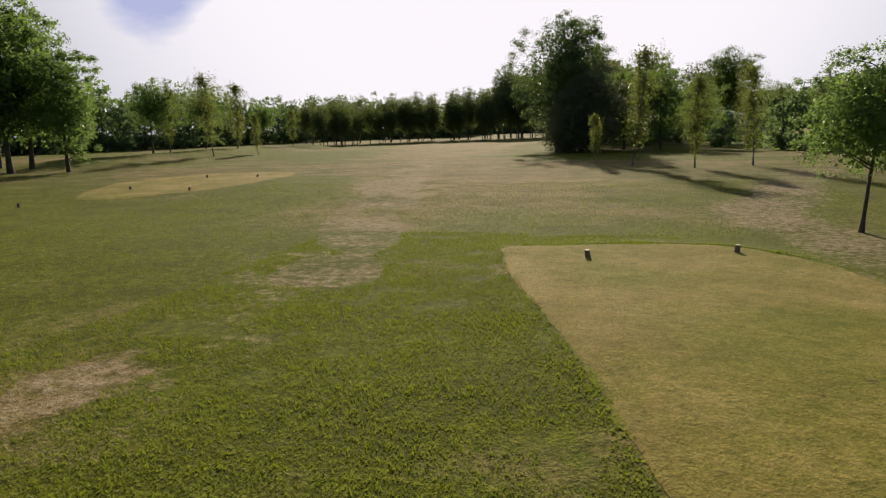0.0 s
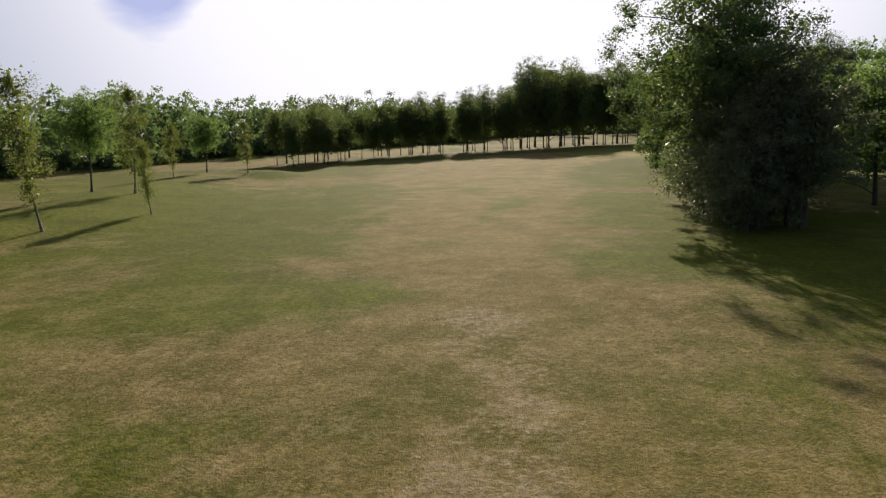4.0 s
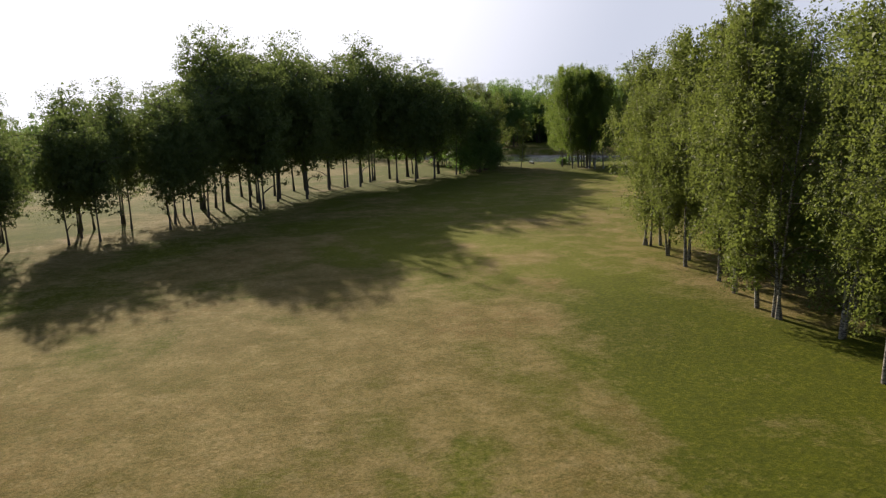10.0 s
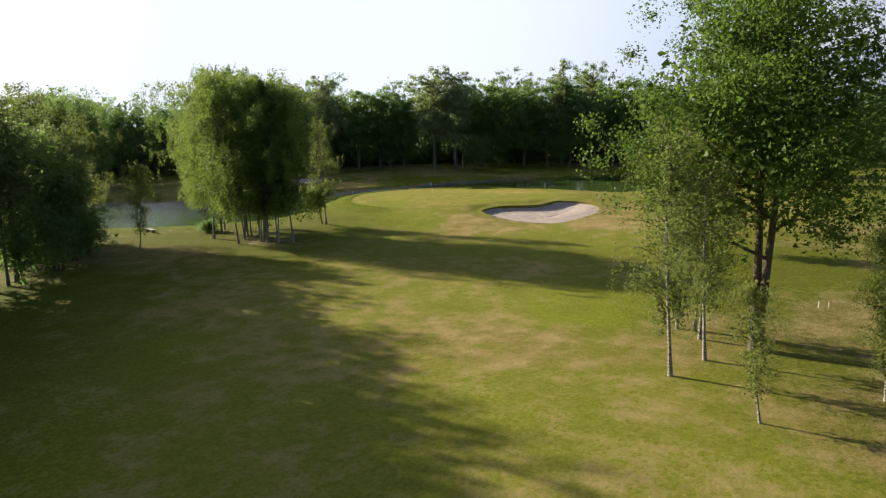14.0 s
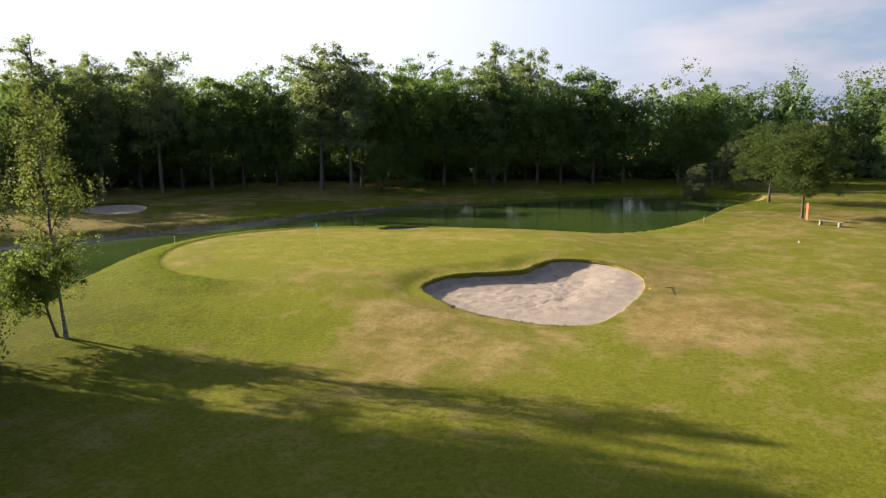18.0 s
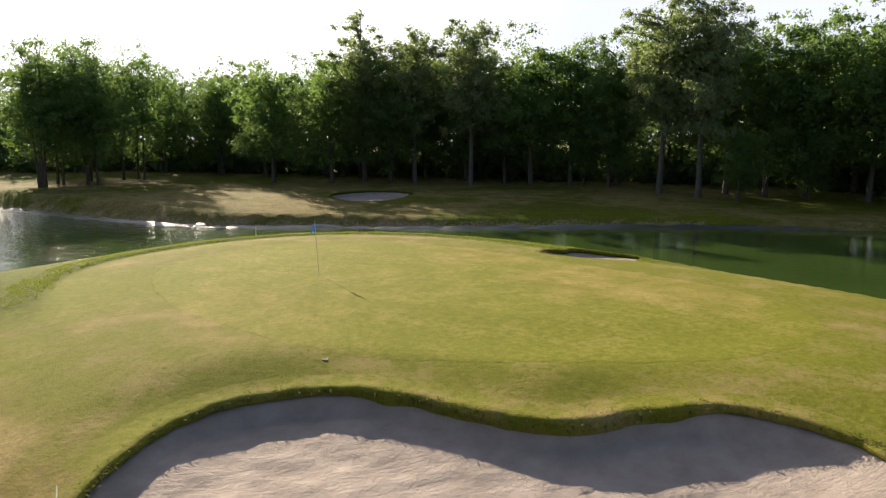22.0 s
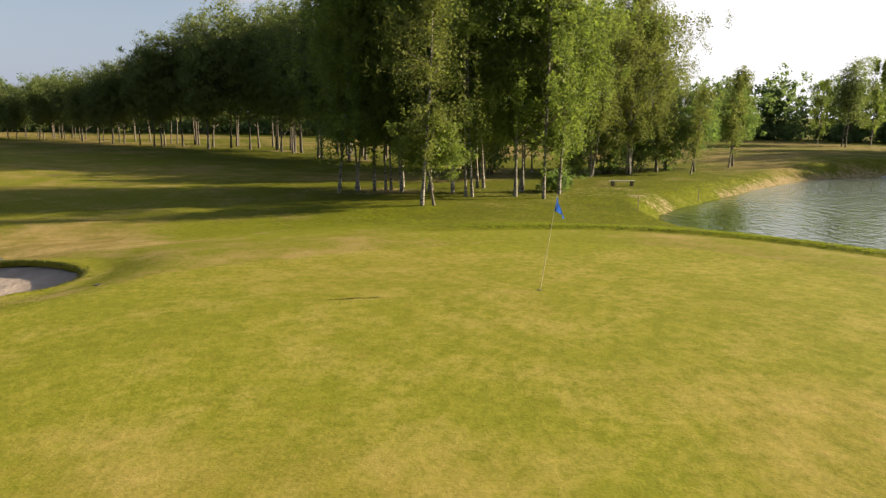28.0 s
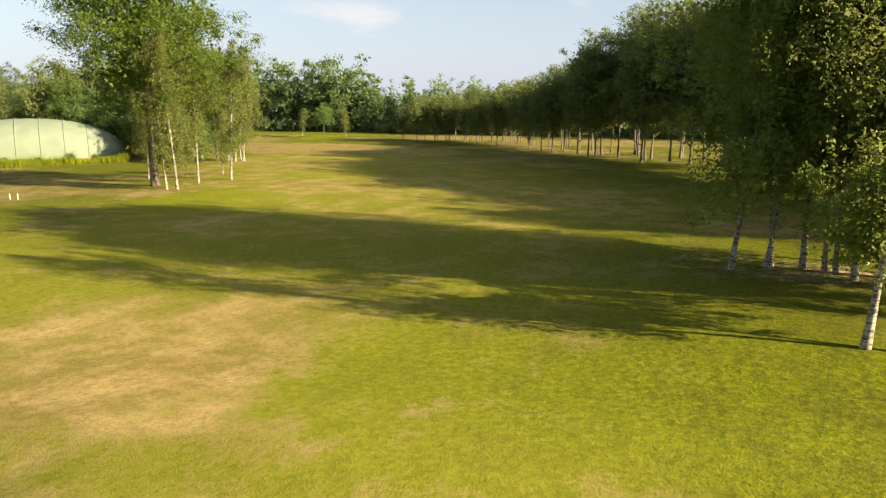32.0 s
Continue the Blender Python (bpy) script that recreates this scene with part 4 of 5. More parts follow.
def birch_places(rng, wood, stem, height, spread, low, limbs, leaves, limb_sides):
    """Arching limbs with hanging strands of leaves."""
    out = []
    per = max(4, leaves // limbs)
    for k in range(limbs):
        u = low + (1 - low) * ((k + rng.uniform(0, 1)) / limbs) ** 0.9
        root = at_height(stem, u * height * 0.96)
        down = (1 - u) / (1 - low)
        reach = spread * float(np.interp(down, (0, 0.12, 0.3, 0.55, 0.8, 1), (0.25, 0.68, 1.0, 1.05, 0.9, 0.5))) * rng.uniform(0.35, 1.2) * (1 + 0.25 * math.sin(k * 2.4 * 2 + 5 * u + spread * 9))
        a = k * 2.4 + rng.uniform(-0.7, 0.7)
        rise = reach * rng.uniform(0.35, 1.1)
        t = np.linspace(0, 1, 5)
        way = np.column_stack([math.cos(a) * reach * t, math.sin(a) * reach * t, rise * (1.6 * t - t * t)]) + root
        wood.add(way, 0.034 * (1 - 0.85 * t) * (height / 14) * (1.25 - u), limb_sides)
        if rng.uniform() < 0.12:
            continue
        strands = rng.integers(3, 6)
        for s in range(strands):
            w = 0.42 + 0.62 * (s + rng.uniform(0, 1)) / strands
            tip = np.array([np.interp(min(w, 1), t, way[:, q]) for q in range(3)]) + rng.normal(0, 0.22, 3)
            n = int(per / strands * rng.uniform(0.4, 1.6))
            hang = rng.uniform(0.4, 2.3) * (height / 14)
            f = rng.uniform(0, 1, n)
            sway = rng.normal(0, 0.22, 2)
            out.append(tip + np.column_stack([f * sway[0], f * sway[1], 0.25 - f * hang]) + rng.normal(0, 0.13, (n, 3)))
    return np.concatenate(out)


def clump_places(rng, centre, radii, clumps, leaves, rough=0.3, lump=0.16):
    """Leaves over the tufts of an uneven egg: places, the way each faces, the tufts' middles and sizes."""
    d = rng.normal(size=(clumps, 3))
    d /= np.linalg.norm(d, axis=1)[:, None]
    d[:, 2] = np.where(d[:, 2] < -0.8, -d[:, 2] * 0.6, d[:, 2])
    far = 1 - rough * rng.uniform(0, 1, clumps) ** 1.3 - 0.35 * (rng.uniform(0, 1, clumps) < 0.3)
    a, p = np.arctan2(d[:, 1], d[:, 0]), rng.uniform(0, 6.28, 3)
    far = far * (1 + 0.16 * np.sin(2 * a + p[0] + 2 * d[:, 2]) + 0.12 * np.sin(3 * a + p[1] - 4 * d[:, 2]) + 0.08 * np.sin(7 * d[:, 2] + p[2]))
    far = np.minimum(far, 1.0)
    far = far[:, None] * np.column_stack([1 - 0.22 * np.maximum(d[:, 2], 0) ** 1.5, 1 - 0.22 * np.maximum(d[:, 2], 0) ** 1.5, 1 + 0 * far])
    mid = centre + d * far * np.array(radii)
    per = leaves // clumps
    wide = lump * np.mean(radii) * rng.uniform(0.75, 1.4, (clumps, 1)) * np.array([1, 1, 0.8])
    ball = rng.normal(size=(clumps, per, 3)) + 0.5 * d[:, None] + np.array([0, 0, 0.25])
    ball /= np.linalg.norm(ball, axis=2, keepdims=True) + 1e-9
    out = mid[:, None] + ball * wide[:, None] * rng.uniform(0.1, 1.1, (clumps, per, 1))
    return out.reshape(-1, 3), ball.reshape(-1, 3), mid, wide


def crown_lobes(rng, centre, radii, count):
    """A crown of several rounded boughs: their middles and half-sizes, and each one's share of the leaves."""
    out = [(np.array(centre), np.array(radii) * (0.74, 0.74, 0.96), 0.34)]
    for k in range(count):
        a = 2.4 * k + rng.uniform(-0.4, 0.4)
        level = -0.82 + 1.65 * (k + 0.5) / count + rng.uniform(-0.1, 0.1)
        wide = math.sqrt(max(0.2, 1 - (0.82 * level) ** 2))
        size = rng.uniform(0.42, 0.60)
        off = np.array([math.cos(a), math.sin(a), 0]) * radii[0] * (wide - 0.55 * size) * rng.uniform(0.8, 1.08)
        out.append((centre + off + (0, 0, level * radii[2] * 0.86), np.array([radii[0], radii[0], 0.8 * radii[0] + 0.1 * radii[2]]) * size, 0.66 / count))
    return out


def lobed_places(rng, centre, radii, clumps, leaves, lump, count):
    """Leaves over all the boughs of a crown."""
    rows = []
    for mid, size, share in crown_lobes(rng, centre, radii, count):
        few = max(8, int(clumps * share * 1.25))
        rows.append(clump_places(rng, mid, size, few, max(few, int(leaves * share)), 0.22, lump * 1.35 * float(np.mean(radii) / np.mean(size)) ** 0.4))
    return tuple(np.concatenate([row[k] for row in rows]) for k in range(4))


def tree_base(name, label, category="tree"):
    return thing(name, (0, 0, 0), label, category)


def make_birch(seed, height, spread, leaves, size, label, limbs=46, low=0.2, stems=1, name="birch_tree", leaf=None, bark=None, thick=0.078):
    rng = np.random.default_rng(seed)
    base = tree_base(name, label)
    wood, twigs, places = Wood(), Wood(), []
    for s in range(stems):
        stem = bent_stem(rng, height * (1 if s == 0 else rng.uniform(0.75, 0.95)), rng.uniform(0.2, 1.3) * (1 + 0.6 * (stems > 1)), 0.22)
        if s:
            stem[:, :2] += rng.normal(0, 0.25, 2)
        t = stem[:, 2] / stem[-1, 2]
        wood.add(stem - (0, 0, 0.25), (thick * (height / 14) / (1 + 0.25 * (stems - 1))) * (1.12 - t) ** 0.85 + 0.012 + 0.05 * (t == 0), 8)
        places.append(birch_places(rng, twigs, stem, stem[-1, 2], spread, low, limbs // stems, leaves // stems, 4))
    part("trunk", wood.mesh(bark or BIRCH_BARK), BIRCH_BARK, base, "white peeling bark with dark marks" if bark is None else "")
    part("branchwork", twigs.mesh(DARK_BARK), DARK_BARK, base, "thin dark arching branches")
    part("crown", crown_mesh(rng, np.concatenate(places), size, leaf or BIRCH_LEAF, fill=0.32), BIRCH_LEAF, base)
    return base


def make_round(seed, height, radius, leaves, size, label, clear=0.3, name="maple_tree", leaf=None, bark=None, clumps=90, stems=1, thick=0.17, lump=0.17, flat=0.35, lobes=9):
    """A broad tree: a stem, forked limbs and a lumpy egg of leaves."""
    rng = np.random.default_rng(seed)
    base = tree_base(name, label)
    wood = Wood()
    mid_z = height * (clear + 1) / 2
    radii = (radius, radius, height * (1 - clear) / 2)
    places, facing, mid, wide = lobed_places(rng, np.array([0, 0, mid_z]), radii, clumps, leaves, lump, lobes)
    for s in range(stems):
        stem = bent_stem(rng, height * 0.82, 0.5, 0.15)
        if s:
            stem[:, :2] = stem[:, :2] * (0.8 + 0.2 * radius) + rng.normal(0, 0.13 * radius, 2)
        t = stem[:, 2] / stem[-1, 2]
        wood.add(stem - (0, 0, 0.25), thick * (height / 12) / (1 + 0.12 * (stems - 1)) * (1.1 - t) + 0.02 + 0.06 * (t == 0), 8)
        for k in range(max(6, 22 // stems)):
            tip = mid[rng.integers(0, len(mid))]
            root = at_height(stem, max(height * clear * 0.8, min(tip[2] - 0.35 * np.linalg.norm(tip[:2] - stem[0, :2]), stem[-1, 2])))
            q = np.linspace(0, 1, 4)[:, None]
            way = root + (tip - root) * q + np.array([0, 0, 0.35]) * np.sin(q * 3.1)
            wood.add(way, 0.06 * (height / 12) * (1 - 0.75 * q[:, 0]), 4)
    part("trunk", wood.mesh(bark or DARK_BARK), DARK_BARK, base)
    part("crown", crown_mesh(rng, places, size, leaf or MAPLE_LEAF, flat, 0.05, facing, hearts(rng, np.array([0, 0, mid_z]), radii, leaf=size)), MAPLE_LEAF, base)
    return base


PLACED = set()


def tree_rows(kinds, rows, group):
    """Sets copies of the kinds at rows of x, y, scale; the first of each kind is the one that was built."""
    for n, (x, y, scale) in enumerate(rows):
        ob = kinds[n % len(kinds)]
        turn = (n * 137.5 + 31 * x) % 360
        m = pose(x, y, float(lie(x, y)), 0, 0, turn) @ Matrix.Diagonal((scale, scale, scale * (0.92 + 0.16 * ((n * 0.618) % 1)), 1))
        if ob.name in PLACED:
            made = copy_thing(ob, m)
            made.matrix_basis = m
        else:
            ob.matrix_basis = m
            made = ob
            PLACED.add(ob.name)
        tagged(made, group=group)


# kinds
BIRCHES = [make_birch(100 + k, 14.5 + k % 2, 3.8 + 0.3 * (k % 3), 26000, 0.069, "tall birch with white trunk and drooping green foliage", 60, 0.13 + 0.05 * (k % 2), 1) for k in range(4)]
TWIN_BIRCHES = [make_birch(120 + k, 14.0, 3.8, 21000, 0.066, "birch with several white stems and hanging foliage", 62, 0.15, 2 + k % 2) for k in range(2)]
CLUMP_BIRCHES = [make_birch(124 + k, 14.2, 4.3, 25000, 0.068, "slim birch of a dense clump, bare white lower stem", 54, 0.17 + 0.05 * (k % 2), 1 + k % 2, leaf=CLUMP_LEAF, thick=0.058) for k in range(3)] + [make_birch(128, 14.0, 4.3, 25000, 0.068, "birch with two leaning white stems in a dense clump", 60, 0.2, 2, leaf=CLUMP_LEAF, thick=0.058)]
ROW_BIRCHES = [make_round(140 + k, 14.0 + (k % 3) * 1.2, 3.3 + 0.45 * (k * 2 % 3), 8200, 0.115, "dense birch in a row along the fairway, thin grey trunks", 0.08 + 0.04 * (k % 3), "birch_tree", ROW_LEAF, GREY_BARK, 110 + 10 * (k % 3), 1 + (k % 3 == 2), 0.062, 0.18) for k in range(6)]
POPLARS = [make_round(160 + k, 19.0, 4.3, 21000, 0.13, "tall poplar with grey trunk and shimmering grey-green leaves", 0.20, "poplar_tree", POPLAR_LEAF, GREY_BARK, 130, 1, 0.15, 0.15, lobes=11) for k in range(3)]
MAPLES = [make_round(180 + k, 15.0, 4.8, 15000, 0.14, "dark green broad-leaved tree at the wood's edge", 0.05, "maple_tree", None, None, 120, 1, 0.15, 0.15) for k in range(3)]
SMALL_MAPLES = [make_round(200 + k, 8.5, 3.0, 18000, 0.062, "small round-crowned tree with dark trunk on the grass", 0.22, "maple_tree", None, None, 130, 1, 0.10, 0.15) for k in range(2)]
ROUND_MAPLES = [make_round(210 + k, 10.5, 4.6, 30000, 0.085, "broad round-crowned maple with a short trunk on open grass", 0.15, "maple_tree", ROUND_LEAF, None, 170, 1, 0.14, 0.15, lobes=12) for k in range(2)]
YOUNG_BIRCHES = [make_birch(220 + k, 8.0, 1.8, 9000, 0.054, "young birch with thin pale trunk", 44, 0.2) for k in range(2)]
BIG_TREE = make_round(240, 17.2, 6.4, 48000, 0.10, "huge dark multi-stemmed tree reaching low over its shade", 0.09, "alder_tree", ALDER_LEAF, None, 230, 7, 0.17, 0.125)
WILLOW = make_round(241, 12.0, 4.4, 36000, 0.072, "silver-green willow with foliage down to the grass", 0.0, "willow_tree", WILLOW_LEAF, GREY_BARK, 230, 4, 0.14, 0.11)
TALL_TREE = make_round(242, 20.0, 6.8, 60000, 0.10, "tall dark green broad-leaved tree with two bare leaning stems", 0.2, "ash_tree", ASH_LEAF, DARK_BARK, 230, 2, 0.13, 0.16)
YOUNG_ASH = make_round(206, 4.8, 1.9, 13000, 0.06, "small light green tree with a leaning stem under the birches", 0.3, "ash_tree", CLUMP_LEAF, GREY_BARK, 80, 1, 0.14, 0.2)
AIRY_BIRCHES = [make_birch(130 + k, 14.0, 2.6, 10500, 0.064, "slender birch with white trunk and airy pale foliage", 46, 0.2 - 0.06 * k, 1) for k in range(2)]
GREY_SHRUBS = [make_round(250 + k, 5.2, 2.6, 11000, 0.062, "bushy grey-green willow shrub reaching the grass", -0.12, "willow_shrub", WILLOW_LEAF, GREY_BARK, 90, 4, 0.10, 0.18) for k in range(2)]
UPRIGHT_WILLOWS = [make_round(256 + k, 8.0, 2.5, 13000, 0.085, "upright pointed grey-green willow bush at the water", -0.1, "willow_shrub", WILLOW_LEAF, GREY_BARK, 90, 4, 0.10, 0.16) for k in range(2)]
JUNIPER = make_round(258, 1.5, 1.35, 5200, 0.05, "dark spreading evergreen shrub under the birches", -0.1, "shrub", None, None, 60, 5, 0.10, 0.2)
DARK_SHRUBS = [make_round(254 + k, 7.5, 3.2, 4500, 0.12, "dense dark green shrub in the shade of the birches", -0.08, "hazel_shrub", None, None, 80, 4, 0.10, 0.18) for k in range(2)]
BUSHES = [make_round(260 + k, 2.6, 1.5, 2200, 0.065, "low dark green shrub", 0.0, "shrub", None, None, 45, 4, 0.12, 0.2) for k in range(2)]
SHADE_TREES = [make_round(270 + k, 18.0, 6.0, 15000, 0.155, "dark wide tree with several stems by the pond", 0.05, "alder_tree", None, None, 150, 3, 0.11, 0.15) for k in range(2)]

# the right-hand row beside the fairway
tree_rows(BIRCHES + TWIN_BIRCHES, [(-67.6, -105.3, 0.77), (-67.2, -103, 0.81), (-65.6, -98.2, 0.86), (-66, -95.6, 0.84), (-63.6, -91.3, 0.97), (-63.9, -88, 0.95), (-63.5, -86.2, 0.88), (-62.6, -83.4, 1.00), (-61.7, -80.9, 0.92), (-61.2, -77, 0.88), (-60.2, -73.6, 0.90), (-59.6, -70.0, 0.94), (-59.0, -71.8, 0.86), (-60, -75.6, 0.85), (-61.5, -97, 0.88), (-59.5, -88, 0.86), (-57, -80, 0.82), (-63, -102, 0.81), (-58.8, -70.5, 0.90)], "birches beside the fairway")
# the clump by the pond
tree_rows(CLUMP_BIRCHES, [(-29.3, -6.6, 1.14), (-30.4, -5.6, 1.10), (-30.8, -4.4, 1.18), (-30.9, -3.3, 1.05), (-29.8, -2.6, 1.14), (-31, -0.6, 1.18), (-29.5, -1.2, 1.07), (-29.3, 0.6, 1.10), (-27.4, 4.3, 1.16), (-30, 5.0, 1.10), (-28.3, 7.2, 1.10), (-32.5, 3.0, 1.18), (-33, -2.5, 1.10), (-30.5, 8.0, 1.02), (-26.3, 5.8, 1.07), (-27.0, 1.6, 1.05)], "birch clump by the pond")
# the group beyond the fairway's bend
tree_rows(AIRY_BIRCHES, [(-42.4, -51.1, 0.9), (-35.2, -48.5, 0.85), (-34.9, -49.4, 0.8), (-36.3, -50.2, 0.88), (-39.4, -51.6, 0.86)], "birches at the bend")
tree_rows(YOUNG_BIRCHES, [(-45.3, -55.9, 0.75), (-39.8, -59.3, 0.9)], "young trees at the bend")
tree_rows([TALL_TREE], [(-36.4, -53.0, 1.08)], "tall trees at the bend")
tree_rows(SMALL_MAPLES, [(-12.8, -43.4, 0.72)], "single small trees")
tree_rows(ROUND_MAPLES, [(57.7, -24.1, 1.05), (42.5, -29.0, 0.93)], "round trees by the pond's end")
tree_rows(AIRY_BIRCHES, [(-20.8, -1.75, 0.92)], "birch clump by the pond")
tree_rows([YOUNG_ASH], [(-20.9, -1.1, 1.0)], "single small trees")
YOUNG_ASH.matrix_basis = pose(-20.9, -1.1, float(lie(-20.9, -1.1)), -11, -17, 40)
# the long row on the other side of the fairway
rng = np.random.default_rng(5)
LEFT_ROW = resampled(np.array([(-119, -90), (-117, -74), (-110, -64), (-103.5, -56.5), (-94.5, -45), (-85, -31), (-75, -15.5), (-66.5, -12), (-60, -9)]), 4.0, False)
row = []
for x, y in LEFT_ROW:
    tall = float(np.interp(y, (-90, -64, -48, -39, -30, -12), (0.64, 0.68, 0.77, 0.95, 1.22, 1.22)))
    for k in range(3):
        row.append((x + rng.normal(0, 1.1) - 2.6 * k + (1.2 if y > -40 else 0.4), y + rng.normal(0, 1.1) + 2.0 * k, tall * rng.uniform(0.93, 1.06)))
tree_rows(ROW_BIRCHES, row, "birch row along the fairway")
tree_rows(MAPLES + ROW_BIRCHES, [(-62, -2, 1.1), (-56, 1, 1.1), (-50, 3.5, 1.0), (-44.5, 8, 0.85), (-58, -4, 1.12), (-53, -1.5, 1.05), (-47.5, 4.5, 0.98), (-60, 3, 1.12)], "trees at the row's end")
# by the first tees
tree_rows([BIG_TREE], [(-67.0, -147, 0.94)], "dark trees beside the tee")
tree_rows(MAPLES, [(-60.8, -139.5, 0.74), (-56.8, -141.5, 0.68), (-52.6, -139.5, 0.58)], "lower trees behind the dark tree")
tree_rows([WILLOW], [(-64.4, -152.5, 0.9), (-64.2, -136.5, 0.95)], "willows beside the fairway")
tree_rows(YOUNG_BIRCHES, [(-61.2, -179.3, 0.97), (-57.6, -181.1, 0.66), (-54.1, -179.8, 0.77), (-102.5, -150.1, 0.55), (-109.6, -142.1, 1.02), (-108.3, -158.6, 0.9), (-103, -158.8, 1.0), (-63.4, -177.7, 0.42)], "young birches near the tee")
tree_rows(SMALL_MAPLES, [(-56.5, -206.3, 0.60), (-108.9, -160.7, 0.92), (-120, -114.6, 0.9), (-116, -139.1, 1.0)], "round trees near the tee")
tree_rows(YOUNG_BIRCHES, [(-114.1, -115.5, 0.8), (-125.7, -112.9, 0.8)], "saplings on the mound")
tree_rows(MAPLES + POPLARS, [(-105, -183, 0.95), (-106.4, -179.5, 0.85), (-101.6, -181.2, 0.66), (-109, -187, 1.05), (-111, -178, 0.8), (-108, -192, 1.0), (-114, -184, 0.95)], "trees beside the other tee")
tree_rows(GREY_SHRUBS, [(-66.8, -154.2, 1.05), (-66.9, -149.8, 1.2), (-67.2, -145.0, 1.1), (-67.3, -141.4, 1.25), (-64.5, -139.5, 1.5), (-65.5, -151, 1.6)], "willow shrubs under the dark trees")
tree_rows(DARK_SHRUBS, [(-62.3, -110, 0.95), (-60.5, -104.5, 1.15), (-60.2, -99, 1.1), (-58.6, -93.5, 1.2), (-58, -87.5, 1.1), (-57, -82, 1.05), (-55.5, -76.5, 0.95), (-58, -116, 1.1), (-57.5, -124, 1.2), (-59, -131, 1.15), (-55.5, -96, 1.25), (-54.5, -72, 0.8)], "shrubs behind the birches")
tree_rows(BIRCHES, [(-66, -127, 0.85), (-64, -121, 0.9), (-62, -112, 0.9)], "birches between the willows")
tree_rows(MAPLES, [(-60, -106, 0.75), (-57, -104, 0.8), (-58, -118, 0.8)], "dark trees behind the birches")
# across the pond
tree_rows(POPLARS, [(45.5, 39, 1.29), (47, 34.2, 1.17), (69.5, 21.1, 1.30), (80, 19.6, 1.20), (29.7, 56.9, 1.18), (18.2, 67.2, 1.26), (24, 63, 1.06)], "poplars across the pond")
tree_rows(MAPLES, [(6, 68.5, 1.21), (13.5, 66.5, 1.13), (21, 64.5, 1.21), (29.5, 75, 1.31), (32.7, 66, 1.33), (37, 54.3, 1.35), (41.5, 52, 1.27), (46.5, 49, 1.33), (44, 47, 0.97), (52.6, 36.5, 1.31), (56, 34, 1.39), (60, 32.5, 1.27), (63.5, 27.3, 1.39), (66.5, 23, 1.27), (69, 18.5, 1.33), (71.2, 13.5, 1.21), (76.4, 11.3, 1.27), (78, 6, 1.38), (80.5, 1.5, 1.21), (68.8, 33.6, 1.44), (84.4, -7, 1.14), (87, -12, 1.09), (89, -39, 0.86), (49, 30.5, 0.54), (42, 49.5, 0.49), (58, 30, 0.49), (36, 60, 1.21), (27, 72, 1.27), (20, 78, 1.27)], "wood's edge across the pond")
tree_rows(SHADE_TREES, [(-40.3, 92, 0.95), (-37.3, 93, 1.0), (-15.5, 71, 0.98), (-11.5, 82, 1.0), (-20.8, 67.5, 0.98), (-20.5, 74, 1.02), (-17.5, 80.4, 1.05), (-21, 103, 0.95), (-8, 98, 0.95), (0, 92, 0.95), (8, 84, 0.95), (16, 79, 0.9)], "dark trees across the pond")
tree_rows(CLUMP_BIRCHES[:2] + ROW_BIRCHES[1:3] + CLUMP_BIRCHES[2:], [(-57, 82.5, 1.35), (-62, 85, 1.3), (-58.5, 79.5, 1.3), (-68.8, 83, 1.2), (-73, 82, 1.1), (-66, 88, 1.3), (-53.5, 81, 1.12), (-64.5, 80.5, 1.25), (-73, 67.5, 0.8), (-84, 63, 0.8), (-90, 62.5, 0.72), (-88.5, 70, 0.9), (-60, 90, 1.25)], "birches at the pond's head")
tree_rows(TWIN_BIRCHES + YOUNG_BIRCHES, [(-47, 14.5, 1.0), (-44.8, 17.2, 1.2), (-44.3, 22.6, 0.95), (-50, 28.8, 1.1), (-52, 20, 1.0), (-49.6, 17.5, 1.2), (-40, 4, 1.0), (-46, 9, 1.2)], "birches along the pond's near end")
tree_rows(TWIN_BIRCHES, [(-41.5, 13, 1.1), (-43.8, 17, 1.12), (-46.5, 20.5, 1.05)], "birches along the pond's near end")
tree_rows(SMALL_MAPLES, [(-47.4, 24.3, 0.85), (-52.4, 30.4, 0.9)], "single small trees")
tree_rows(DARK_SHRUBS, [(-44.5, 15.5, 0.7), (-47, 18.8, 0.75), (-42, 11.5, 0.6), (-49.5, 22.5, 0.7)], "shrubs behind the bench")
tree_rows(DARK_SHRUBS, [(-46.3, 3.2, 0.8), (-44.3, 5.2, 0.72), (-49.3, 0.8, 0.85), (-52.5, -1.5, 0.8)], "shrubs at the row's end")
tree_rows([JUNIPER], [(-30.3, 7.5, 1.0)], "shrubs")
tree_rows(UPRIGHT_WILLOWS, [(67.5, -13.2, 0.85), (74.5, -17.0, 1.02)], "willow shrubs at the pond's end")


